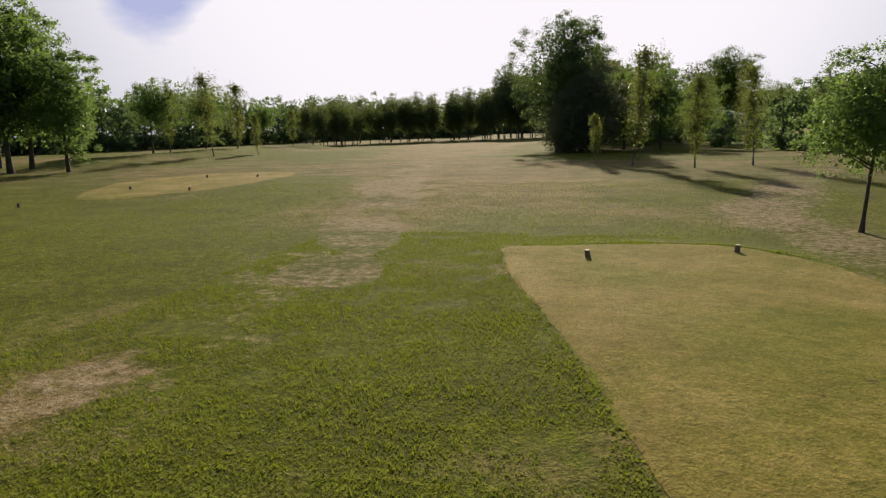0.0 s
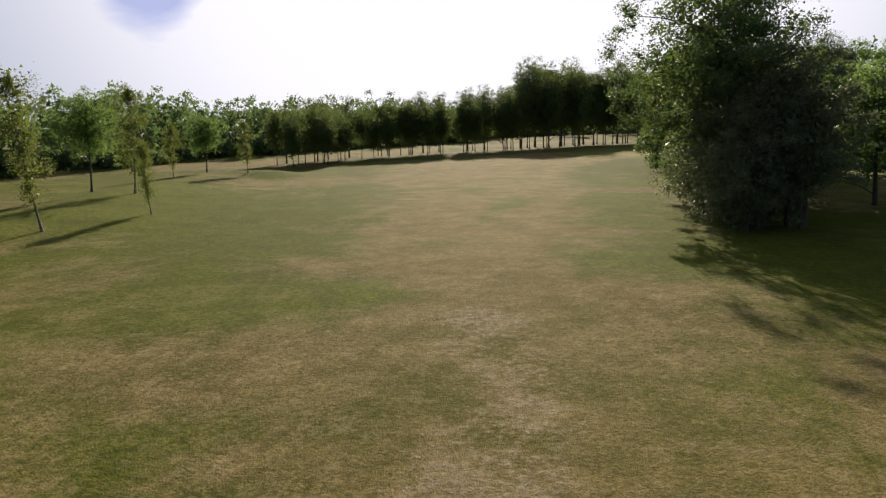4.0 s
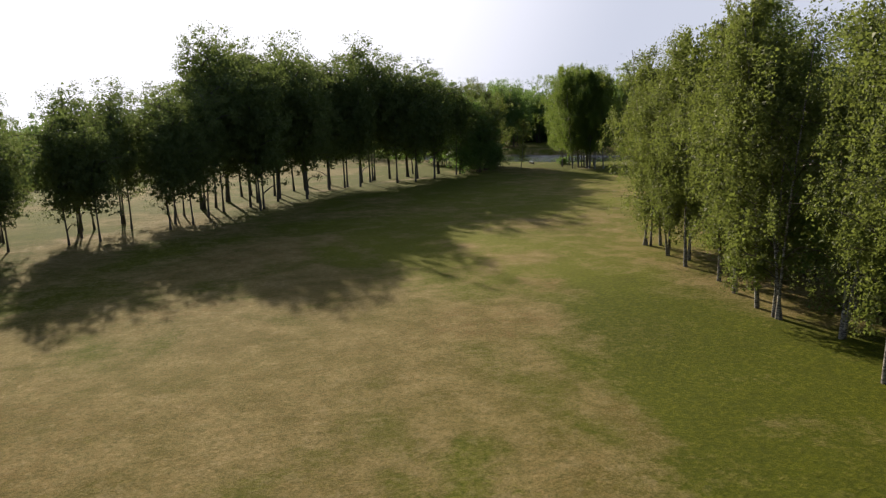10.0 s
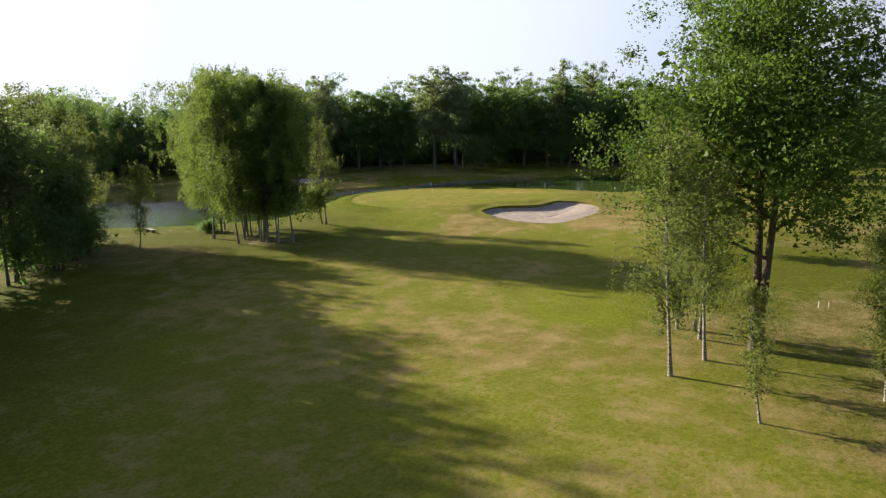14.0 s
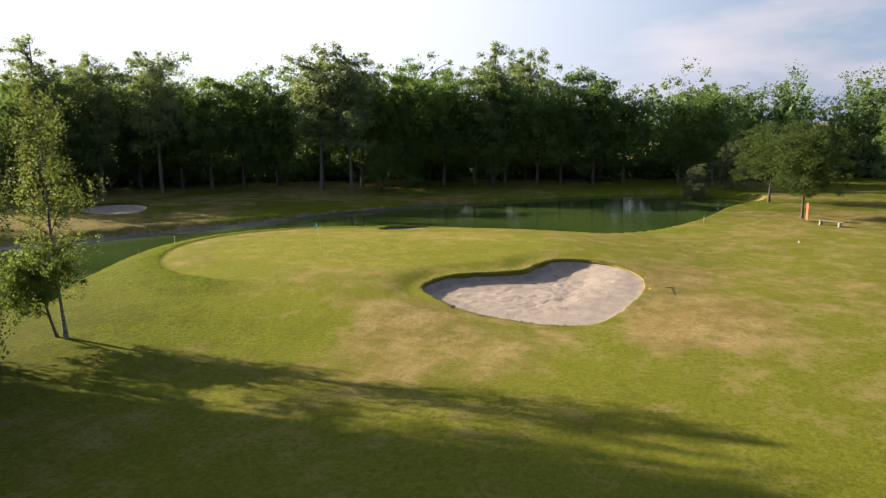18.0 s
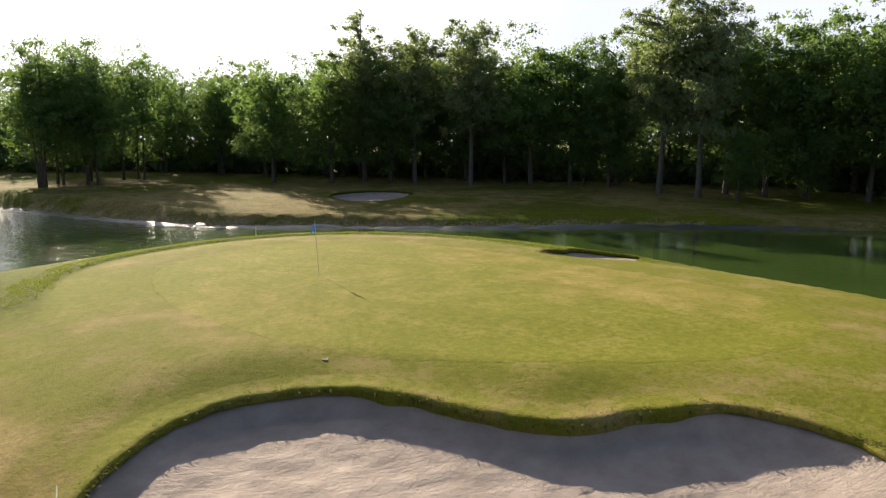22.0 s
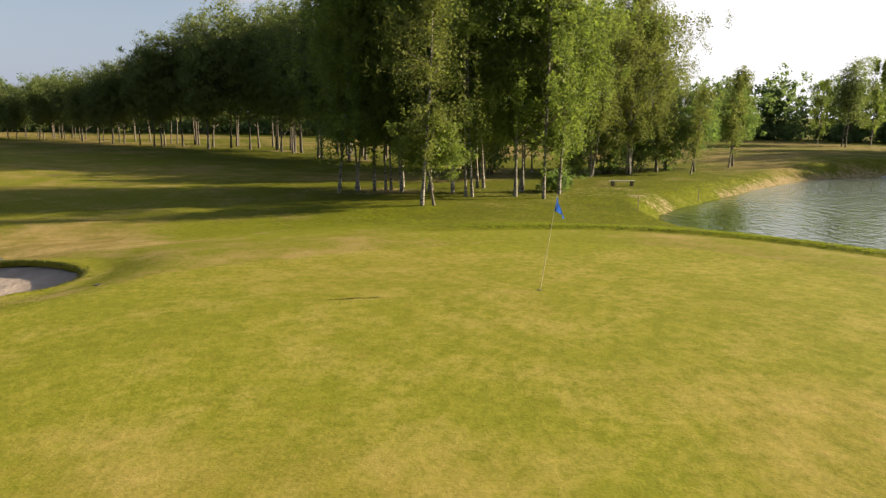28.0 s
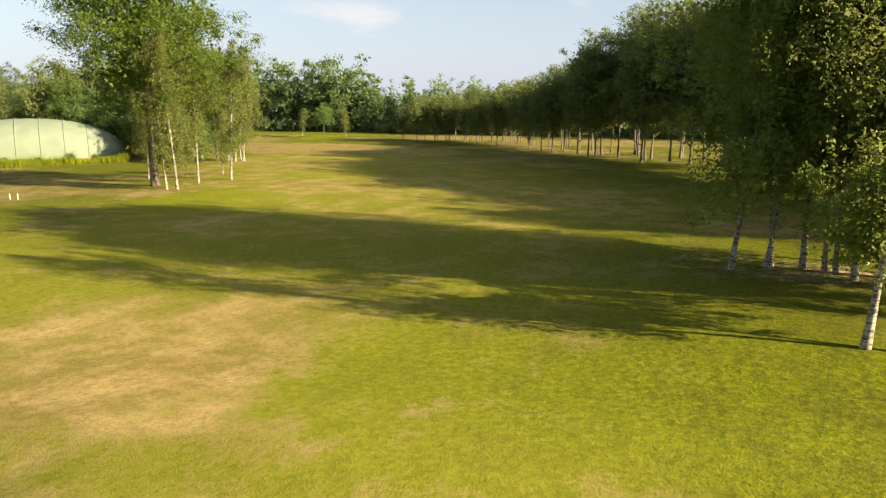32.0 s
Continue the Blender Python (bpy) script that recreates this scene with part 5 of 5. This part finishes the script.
# ---------------------------------------------------------------- far woods
def build_woods(name, line, spacing, rows, tall, leaf, label, seed, size=0.50, tufts=18, per=17):
    """Far-off woodland, more than could be counted: crowns, undergrowth and stems as one."""
    rng = np.random.default_rng(seed)
    wood, leaves, facing, inner = Wood(), [], [], []
    for x, y in resampled(np.array(line, float), spacing, False):
        for k in range(rows):
            h = tall * rng.uniform(0.72, 1.2)
            px, py = x + rng.normal(0, 2.2), y + rng.normal(0, 2.2)
            a = math.atan2(y + 80, x + 30)
            px, py = px + math.cos(a) * 5 * k, py + math.sin(a) * 5 * k
            z = float(lie(px, py))
            r = h * rng.uniform(0.24, 0.34)
            low = (np.array([px, py, z + h * 0.12]), (r * 1.15, r * 1.15, h * 0.16), 11, 11 * per, 0.4, 0.42)
            for row in ((np.array([px, py, z + h * 0.53]), (r, r, h * 0.47), tufts, tufts * per, 0.32, 0.24), low):
                p, d, mid, wide = clump_places(rng, *row)
                leaves.append(p)
                facing.append(d)
                inner.append(hearts(rng, row[0], row[1], 90 if row is low else 110, 0.22 if row is low else 0.16))
            wood.add([(px, py, z - 0.3), (px + 0.1, py, z + h * 0.35), (px, py + 0.2, z + h * 0.8)], [0.16, 0.12, 0.04], 5)
    base = tagged(thing(name, (0, 0, 0), label, "woodland"), kind="stuff")
    part("stems", wood.mesh(DARK_BARK), DARK_BARK, base)
    cores = np.concatenate([v for v, f in inner])
    cores = (cores, np.arange(len(cores)).reshape(-1, 3))
    part("foliage", crown_mesh(rng, np.concatenate(leaves), size, leaf, 0.3, 0.0, np.concatenate(facing), cores), leaf, base)


build_woods("woodland", [(-180, -250), (-152, -195), (-158, -140)], 4.6, 3, 20.0, WOOD_LEAF, "far belt of dark green woodland", 1, 0.52, 24, 30)
build_woods("woodland", [(-158, -136), (-152, -60), (-136, 0)], 4.6, 3, 13.0, WOOD_LEAF, "low far belt of woodland beyond dry grass", 6, 0.34, 20, 28)
build_woods("woodland", [(-136, 0), (-118, 40), (-108, 75), (-96, 104), (-70, 112), (-40, 122)], 4.2, 3, 11.8, WOOD_LEAF, "tall woodland beyond the pond's head", 5, 0.34, 20, 30)
build_woods("woodland", [(-40, 122), (-10, 112), (12, 90), (28, 84), (38, 76), (42, 66), (52, 60), (58, 50), (66, 44), (74, 34), (84, 26), (88, 12), (94, 2), (98, -14), (110, -40), (120, -75)], 4.4, 3, 17.5, WOOD_LEAF, "dark woodland behind the pond", 2, 0.29, 22, 38)
build_woods("woodland", [(120, -75), (90, -120), (40, -140), (0, -150), (-25, -165), (-32, -185), (-30, -215), (-30, -250), (-40, -290), (-110, -300), (-180, -250)], 6.0, 2, 12, ASH_LEAF, "sunlit far belt of woodland", 3, 0.42, 18, 20)
build_woods("woodland", [(-100, 82), (-82, 96), (-62, 103), (-40, 108), (-20, 110), (0, 103), (12, 88), (26, 80), (36, 72), (41, 62), (50, 56), (57, 46), (66, 40), (74, 28), (82, 18), (90, 0), (96, -16)], 2.6, 1, 5.6, WOOD_LEAF, "dark undergrowth at the foot of the woods", 7, 0.24, 14, 26)
build_woods("woodland", [(-52, -118), (-48, -130), (-44, -142), (-42, -156), (-36, -172)], 4.0, 1, 5.5, WOOD_LEAF, "dark thicket beside the fairway", 4, 0.2, 22, 32)


# ---------------------------------------------------------------- things on the course
WOOD = plain_material("weathered_wood", (0.20, 0.15, 0.10), 0.8, 0, 0.35, 9)
PALE_WOOD = plain_material("cut_wood", (0.55, 0.45, 0.30), 0.75, 0, 0.2, 14)
POLE_PAINT = plain_material("pole_paint", (0.60, 0.53, 0.31), 0.35, 0, 0.06, 5)
FLAG_CLOTH = leaf_material("blue_cloth", (0.045, 0.165, 0.54), (0.065, 0.220, 0.66), (0.060, 0.230, 0.74), 0.75)
WHITE_PAINT = plain_material("white_paint", (0.78, 0.78, 0.75), 0.5, 0, 0.08, 8)
RED_PAINT = plain_material("red_net", (0.46, 0.10, 0.055), 0.7, 0, 0.3, 10)
CONCRETE = plain_material("concrete", (0.36, 0.35, 0.32), 0.85, 0, 0.2, 6)
METAL = plain_material("dark_metal", (0.06, 0.065, 0.06), 0.5, 0.5, 0.3, 12)
MEMBRANE = plain_material("membrane", (0.115, 0.150, 0.110), 0.8, 0, 0.12, 0.7)
SLAB = plain_material("pale_slab", (0.36, 0.37, 0.34), 0.35, 0, 0.25, 9)
GRIP = plain_material("green_fibreglass", (0.06, 0.10, 0.07), 0.5, 0, 0.2, 12)


def on_turf(x, y):
    return (x, y, float(lie(x, y)))


def build_flagstick():
    base = thing("flagstick", (0, 0, float(lie(0, 0)) + 0.012), "thin pale flagstick with a blue flag, leaning in its hole", "flagstick")
    foot, top = Vector((0, 0, -0.12)), Vector((-0.07, 0.33, 2.13))
    pole = part("pole", rod(bmesh.new(), foot, top, 0.011, 0.007, 12), POLE_PAINT, base)
    bm = bmesh.new()
    bmesh.ops.create_cone(bm, cap_ends=False, segments=28, radius1=0.054, radius2=0.054, depth=0.12, matrix=pose(0, 0, -0.058))
    bmesh.ops.create_circle(bm, cap_ends=True, segments=28, radius=0.054, matrix=pose(0, 0, 0.004))
    part("cup", bm, METAL, base, "dark cup sunk in the green")
    bm = bmesh.new()
    along, out = (top - foot).normalized(), Vector((-0.48, 0.88, 0)).normalized()
    across = out.cross(Vector((0, 0, 1)))
    grid = []
    for i in range(15):
        u = i / 14
        line = []
        for j in range(11):
            v = j / 10
            down = (1 - v) * 0.53 * u + v * 0.17 * u ** 3
            pleat = 0.10 * math.sin(2.2 + u * 8.0 - 1.6 * v) * u ** 0.5 * (0.3 + 0.7 * v)
            p = top - along * (0.015 + 0.36 * v) + out * (0.235 * u * (0.86 + 0.14 * v)) + across * pleat - Vector((0, 0, down))
            line.append(bm.verts.new(p))
        grid.append(line)
    for i in range(14):
        for j in range(10):
            bm.faces.new((grid[i][j], grid[i + 1][j], grid[i + 1][j + 1], grid[i][j + 1]))
    bmesh.ops.solidify(bm, geom=bm.faces[:], thickness=0.002)
    part("flag", bm, FLAG_CLOTH, base, "limp blue cloth flag in folds")
    bm = bmesh.new()
    bmesh.ops.create_uvsphere(bm, u_segments=10, v_segments=6, radius=0.014, matrix=Matrix.Translation(top))
    part("finial", bm, POLE_PAINT, pole)


def tee_marker(x, y, tilt):
    base = thing("tee_marker", on_turf(x, y), "short cut log with a pale top, marking the tee", "tee marker", "tee markers", tilt * 9)
    bm = rod(bmesh.new(), (0, 0, -0.05), (0.01 * tilt, 0, 0.165), 0.058, 0.054, 12)
    bmesh.ops.bevel(bm, geom=[e for e in bm.edges if abs(e.verts[0].co.z - e.verts[1].co.z) < 0.05], offset=0.008, segments=2, affect="EDGES")
    log = part("log", bm, WOOD, base)
    part("cut_face", rod(bmesh.new(), (0.01 * tilt, 0, 0.163), (0.01 * tilt, 0, 0.174), 0.048, 0.046, 12), PALE_WOOD, log, "pale sawn top")


def build_rake(x, y, turn, up=0.03):
    px, py, pz = on_turf(x, y)
    base = thing("bunker_rake", (px, py, pz + up), "dark rake lying beside the sand", "rake", turn=turn)
    part("handle", rod(bmesh.new(), (0, 0, 0.02), (1.55, 0, 0.05), 0.016, 0.013, 8), GRIP, base)
    head = part("head", box(bmesh.new(), (0.05, 0.56, 0.035), (0, 0, 0.04), bevel=0.006), METAL, base)
    for k in range(12):
        part("tine", rod(bmesh.new(), (0, -0.26 + k * 0.0473, 0.03), (-0.05, -0.26 + k * 0.0473, -0.05), 0.006, 0.004, 6), METAL, head)


def build_sprinkler(x, y):
    """A sunk sprinkler: its housing's rim, the domed cap in it and the nozzle's slot."""
    base = thing("sprinkler_head", on_turf(x, y), "small dark sprinkler head sunk in the fringe grass", "sprinkler")
    bm = bmesh.new()
    bmesh.ops.create_cone(bm, cap_ends=False, segments=24, radius1=0.085, radius2=0.075, depth=0.05, matrix=pose(0, 0, -0.012))
    bmesh.ops.solidify(bm, geom=bm.faces[:], thickness=0.012)
    part("housing", bm, METAL, base)
    cap = part("cap", rod(bmesh.new(), (0, 0, -0.04), (0, 0, 0.006), 0.073, 0.062, 24), METAL, base)
    part("slot", box(bmesh.new(), (0.05, 0.014, 0.008), (0.0, 0.0, 0.008), bevel=0.002), DARK_BARK, cap)


def build_bench(x, y, turn, length, label, board):
    px, py, pz = on_turf(x, y)
    base = thing("bench", (px, py, pz), label, "bench", turn=turn)
    for k in range(3):
        part("seat_board", box(bmesh.new(), (length, 0.13, 0.045), (0, -0.15 + k * 0.15, 0.46 if board is WOOD else 0.36), bevel=0.008), board, base)
    for s in (-1, 1):
        part("support", box(bmesh.new(), (0.16, 0.42, 0.50 if board is WOOD else 0.40), (s * length * 0.36, 0, 0.19 if board is WOOD else 0.14), bevel=0.02), CONCRETE if board is WOOD else WOOD, base)
    return base


def build_stake(x, y, tall, look_of, label, wide=0.035):
    base = thing("marker_stake", on_turf(x, y), label, "stake", "hazard stakes")
    part("post", box(bmesh.new(), (wide, wide, tall + 0.1), (0, 0, tall / 2 - 0.05), (1.5, -1, 20), 0.005), look_of, base)
    bm = bmesh.new()
    bmesh.ops.create_cone(bm, cap_ends=True, segments=4, radius1=wide * 0.7, radius2=0.004, depth=0.05, matrix=pose(0, 0, tall + 0.02, 0, 0, 65))
    part("tip", bm, look_of, base)


def build_dome():
    """A long green vault with rounded ends, and the low timber edge round its foot."""
    base = thing("storage_dome", (-47.6, -97.0, float(lie(-47.6, -97.0))), "pale green membrane vault with rounded ends behind tall grass", "dome", turn=-28)
    length, width, tall = 23.0, 10.5, 5.0
    n, m = 44, 22
    u = np.linspace(-1, 1, n)
    t = np.linspace(0, np.pi, m)
    shrink = np.sqrt(np.clip(1 - np.abs(u) ** 2.2, 0, 1))
    ribs = 1 + 0.003 * np.cos(u * 40)
    rows = [np.column_stack([np.full(m, a * length / 2), np.cos(t) * width / 2 * (0.25 + 0.75 * s) * r, np.sin(t) ** 0.85 * tall * s * r + 0.35]) for a, s, r in zip(u, shrink, ribs)]
    vault = part("vault", ring_strip("vault", rows, MEMBRANE, False), MEMBRANE, base)
    for k in range(4, n - 4, 5):
        rib = Wood()
        rib.add(rows[k] * (1.0, 1.006, 1.006), np.full(m, 0.05), 6)
        part("rib", rib.mesh(MEMBRANE), MEMBRANE, vault)
    for s in (-1, 1):
        for k in range(7):
            part("foot_board", box(bmesh.new(), (length / 7 - 0.06, 0.10, 0.42), (-length / 2 + (k + 0.5) * length / 7, s * width / 2 * 0.96, 0.2), bevel=0.01), WOOD, base)


def build_marker_panel():
    base = thing("warning_sign", on_turf(40.0, -29.6), "upright red net panel on two thin stakes", "sign", turn=20)
    part("net", box(bmesh.new(), (0.55, 0.03, 1.7), (0, 0, 1.0), bevel=0.008), RED_PAINT, base)
    for s in (-1, 1):
        part("stake", rod(bmesh.new(), (s * 0.3, 0, -0.1), (s * 0.3, 0, 2.0), 0.022, 0.018, 8), WOOD, base)


build_flagstick()
for n, (x, y) in enumerate([(-63.1, -211.4), (-60.1, -210.3), (-82.2, -195.8), (-85.8, -195.3), (-83.0, -187.5), (-86.2, -187.7), (-86.0, -202.0)]):
    tee_marker(x, y, (n * 5) % 7 - 3)
build_sprinkler(-1.65, -10.2)
build_rake(4.0, -24.5, 193)
build_rake(-7.02, -15.35, 98, 0.03)
build_bench(-34.1, 13.2, 88, 1.9, "low weathered grey slab bench on the bank above the pond", SLAB)
build_bench(37.4, -31.8, 62, 2.6, "low wooden plank bench beside the red panel", WOOD)
for x, y in ((-30.8, 17.4), (-13.5, 12.6), (-3.6, 16.6), (-21.2, 9.8)):
    build_stake(x, y, 0.75, WOOD, "thin dark stake at the water's edge")
for x, y in ((-1.1, 15.2), (35.4, -20.5)):
    build_stake(x, y, 0.55, WHITE_PAINT, "short pale stake at the water's edge")
build_stake(25.4, -30.0, 0.16, WHITE_PAINT, "low white peg on the mown grass", 0.09)
for x, y in ((-25.6, -54.2), (-25.9, -53.7)):
    build_stake(x, y, 0.38, WHITE_PAINT, "short white stake in the mown grass", 0.04)
build_dome()
build_marker_panel()
tree_rows(BUSHES, [(-35 - 2.9 * k, -91.2 + 1.3 * k + 0.5 * math.sin(k * 2.1), 0.36 + 0.1 * (k * 2 % 3)) for k in range(6)], "tall growth before the dome")
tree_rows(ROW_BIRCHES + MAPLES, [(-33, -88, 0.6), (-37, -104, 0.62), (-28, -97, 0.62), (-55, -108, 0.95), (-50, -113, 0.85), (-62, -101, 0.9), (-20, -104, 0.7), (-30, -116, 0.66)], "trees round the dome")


# ---------------------------------------------------------------- grass blades near the first tee
def build_blades():
    rng = np.random.default_rng(77)
    n = 260000
    x, y = rng.uniform(-80, -54, n), -225.5 + 34 * rng.uniform(0, 1, n) ** 1.25
    near = 120000
    x[:near], y[:near] = rng.uniform(-70, -61, near), -224.5 + 17 * rng.uniform(0, 1, near)
    lumps = vnoise(x, y, 0.5, 71) + 0.5 * vnoise(x, y, 1.9, 72)
    dry, soil, lush, mown, ruddy = turf_paint(x, y)
    keep = (signed(x, y, TEE) > 0.05 - 0.35 * (vnoise(x, y, 0.6, 70) > 0.62)) & (lumps > 0.45) & (soil < 0.45)
    x, y, dry, lumps = x[keep], y[keep], dry[keep], lumps[keep]
    n = len(x)
    base = np.column_stack([x, y, lie(x, y) - 0.01])
    a = rng.uniform(0, 6.28, n)
    side = np.column_stack([np.cos(a), np.sin(a), 0 * a]) * rng.uniform(0.006, 0.013, (n, 1))
    tip = base + np.column_stack([rng.normal(0, 0.03, n), rng.normal(0, 0.03, n), rng.uniform(0.022, 0.060, n) * (0.5 + 0.5 * lumps)])
    edge = 1700
    f = rng.uniform(0, 1, edge)
    ex = -64.6 + 6.0 * f
    ey = np.interp(ex, (-64.6, -62, -60, -58.6), (-209.85, -209.15, -209.2, -210.9)) + rng.normal(0.06, 0.05, edge)
    foot = np.column_stack([ex, ey, lie(ex, ey) - 0.01])
    over = rng.uniform(0.015, 0.055, edge) * (0.5 + vnoise(ex, ey, 0.4, 74))
    base = np.concatenate([base, foot])
    tip = np.concatenate([tip, foot + np.column_stack([rng.normal(0, 0.03, edge), rng.normal(-0.03, 0.03, edge), over])])
    side = np.concatenate([side, np.column_stack([rng.normal(0, 0.012, edge), rng.normal(0, 0.012, edge), 0 * ex])])
    left = 700
    f = rng.uniform(0, 1, left)
    ey = -211.2 - 12.5 * f
    ex = np.interp(-ey, (211, 213.2, 215.6, 218.7, 221, 224), (-64.9, -64.5, -63.7, -62.8, -62.3, -61.8)) + rng.normal(-0.05, 0.07, left)
    foot = np.column_stack([ex, ey, lie(ex, ey) - 0.005])
    base = np.concatenate([base, foot])
    tip = np.concatenate([tip, foot + np.column_stack([rng.normal(0.02, 0.03, left), rng.normal(0, 0.03, left), rng.uniform(0.015, 0.05, left)])])
    side = np.concatenate([side, np.column_stack([rng.normal(0, 0.009, left), rng.normal(0, 0.009, left), 0 * ex])])
    n += edge + left
    verts = np.stack([base - side, base + side, tip], 1).reshape(-1, 3)
    mesh = sheet("grass", verts, np.arange(3 * n).reshape(-1, 3), BLADE)
    return tagged(new("grass", mesh), "tufted green rough grass beside the tee", "grass", kind="stuff")


def build_rim_tufts():
    """Longer grass on the rim round the back of the green."""
    rng = np.random.default_rng(78)
    x, y = rng.uniform(-13, 19, 190000), rng.uniform(-4, 16, 190000)
    g = signed(x, y, GREEN) + 0.5 * (vnoise(x, y, 0.7, 75) - 0.5)
    keep = (g > 3.65) & (g < 5.1) & (signed(x, y, RIM_BUNKER) > 0.3) & (vnoise(x, y, 0.35, 76) > 0.3) & (y > np.where(x < -4, -1.5, 3.0) + 1.5 * vnoise(x, y, 1.2, 73))
    x, y, tall = x[keep], y[keep], np.ones(keep.sum())
    # the taller collar that shows the edge of the mown green
    ring = resampled(np.array(GREEN), 0.01)
    ring = ring[rng.integers(0, len(ring), 7000)] + rng.normal(0, 0.05, (7000, 2))
    x, y, tall = np.concatenate([x, ring[:, 0]]), np.concatenate([y, ring[:, 1]]), np.concatenate([tall, np.full(7000, 0.26)])
    n = len(x)
    base = np.column_stack([x, y, lie(x, y) - 0.01])
    a = rng.uniform(0, 6.28, n)
    side = np.column_stack([np.cos(a), np.sin(a), 0 * a]) * rng.uniform(0.01, 0.02, (n, 1))
    tip = base + np.column_stack([rng.normal(0, 0.04, n) * tall, rng.normal(0, 0.04, n) * tall, rng.uniform(0.03, 0.075, n) * tall * (0.5 + vnoise(x, y, 0.6, 77))])
    mesh = sheet("grass", np.stack([base - side, base + side, tip], 1).reshape(-1, 3), np.arange(3 * n).reshape(-1, 3), BLADE)
    return tagged(new("grass", mesh), "bright longer grass on the rim behind the green", "grass", kind="stuff")


BLADE = leaf_material("grass_blade", (0.100, 0.138, 0.010), (0.215, 0.250, 0.020), (0.225, 0.285, 0.026), 0.6)
build_blades()
build_rim_tufts()


def build_tall_grass():
    """Uncut growth before the dome."""
    rng = np.random.default_rng(79)
    n = 9000
    f, w = rng.uniform(0, 1, n), rng.normal(0, 0.9, n)
    x, y = -33.5 - 19 * f + 0.42 * w, -91.5 + 8.4 * f + 0.9 * w
    base = np.column_stack([x, y, lie(x, y) - 0.02])
    a = rng.uniform(0, 6.28, n)
    side = np.column_stack([np.cos(a), np.sin(a), 0 * a]) * rng.uniform(0.02, 0.05, (n, 1))
    tip = base + np.column_stack([rng.normal(0, 0.2, n), rng.normal(0, 0.2, n), rng.uniform(0.4, 1.15, n) * (0.5 + vnoise(x, y, 1.7, 80))])
    mesh = sheet("grass", np.stack([base - side, base + side, tip], 1).reshape(-1, 3), np.arange(3 * n).reshape(-1, 3), BLADE)
    return tagged(new("grass", mesh), "tall uncut green grass before the dome", "grass", kind="stuff")


build_tall_grass()
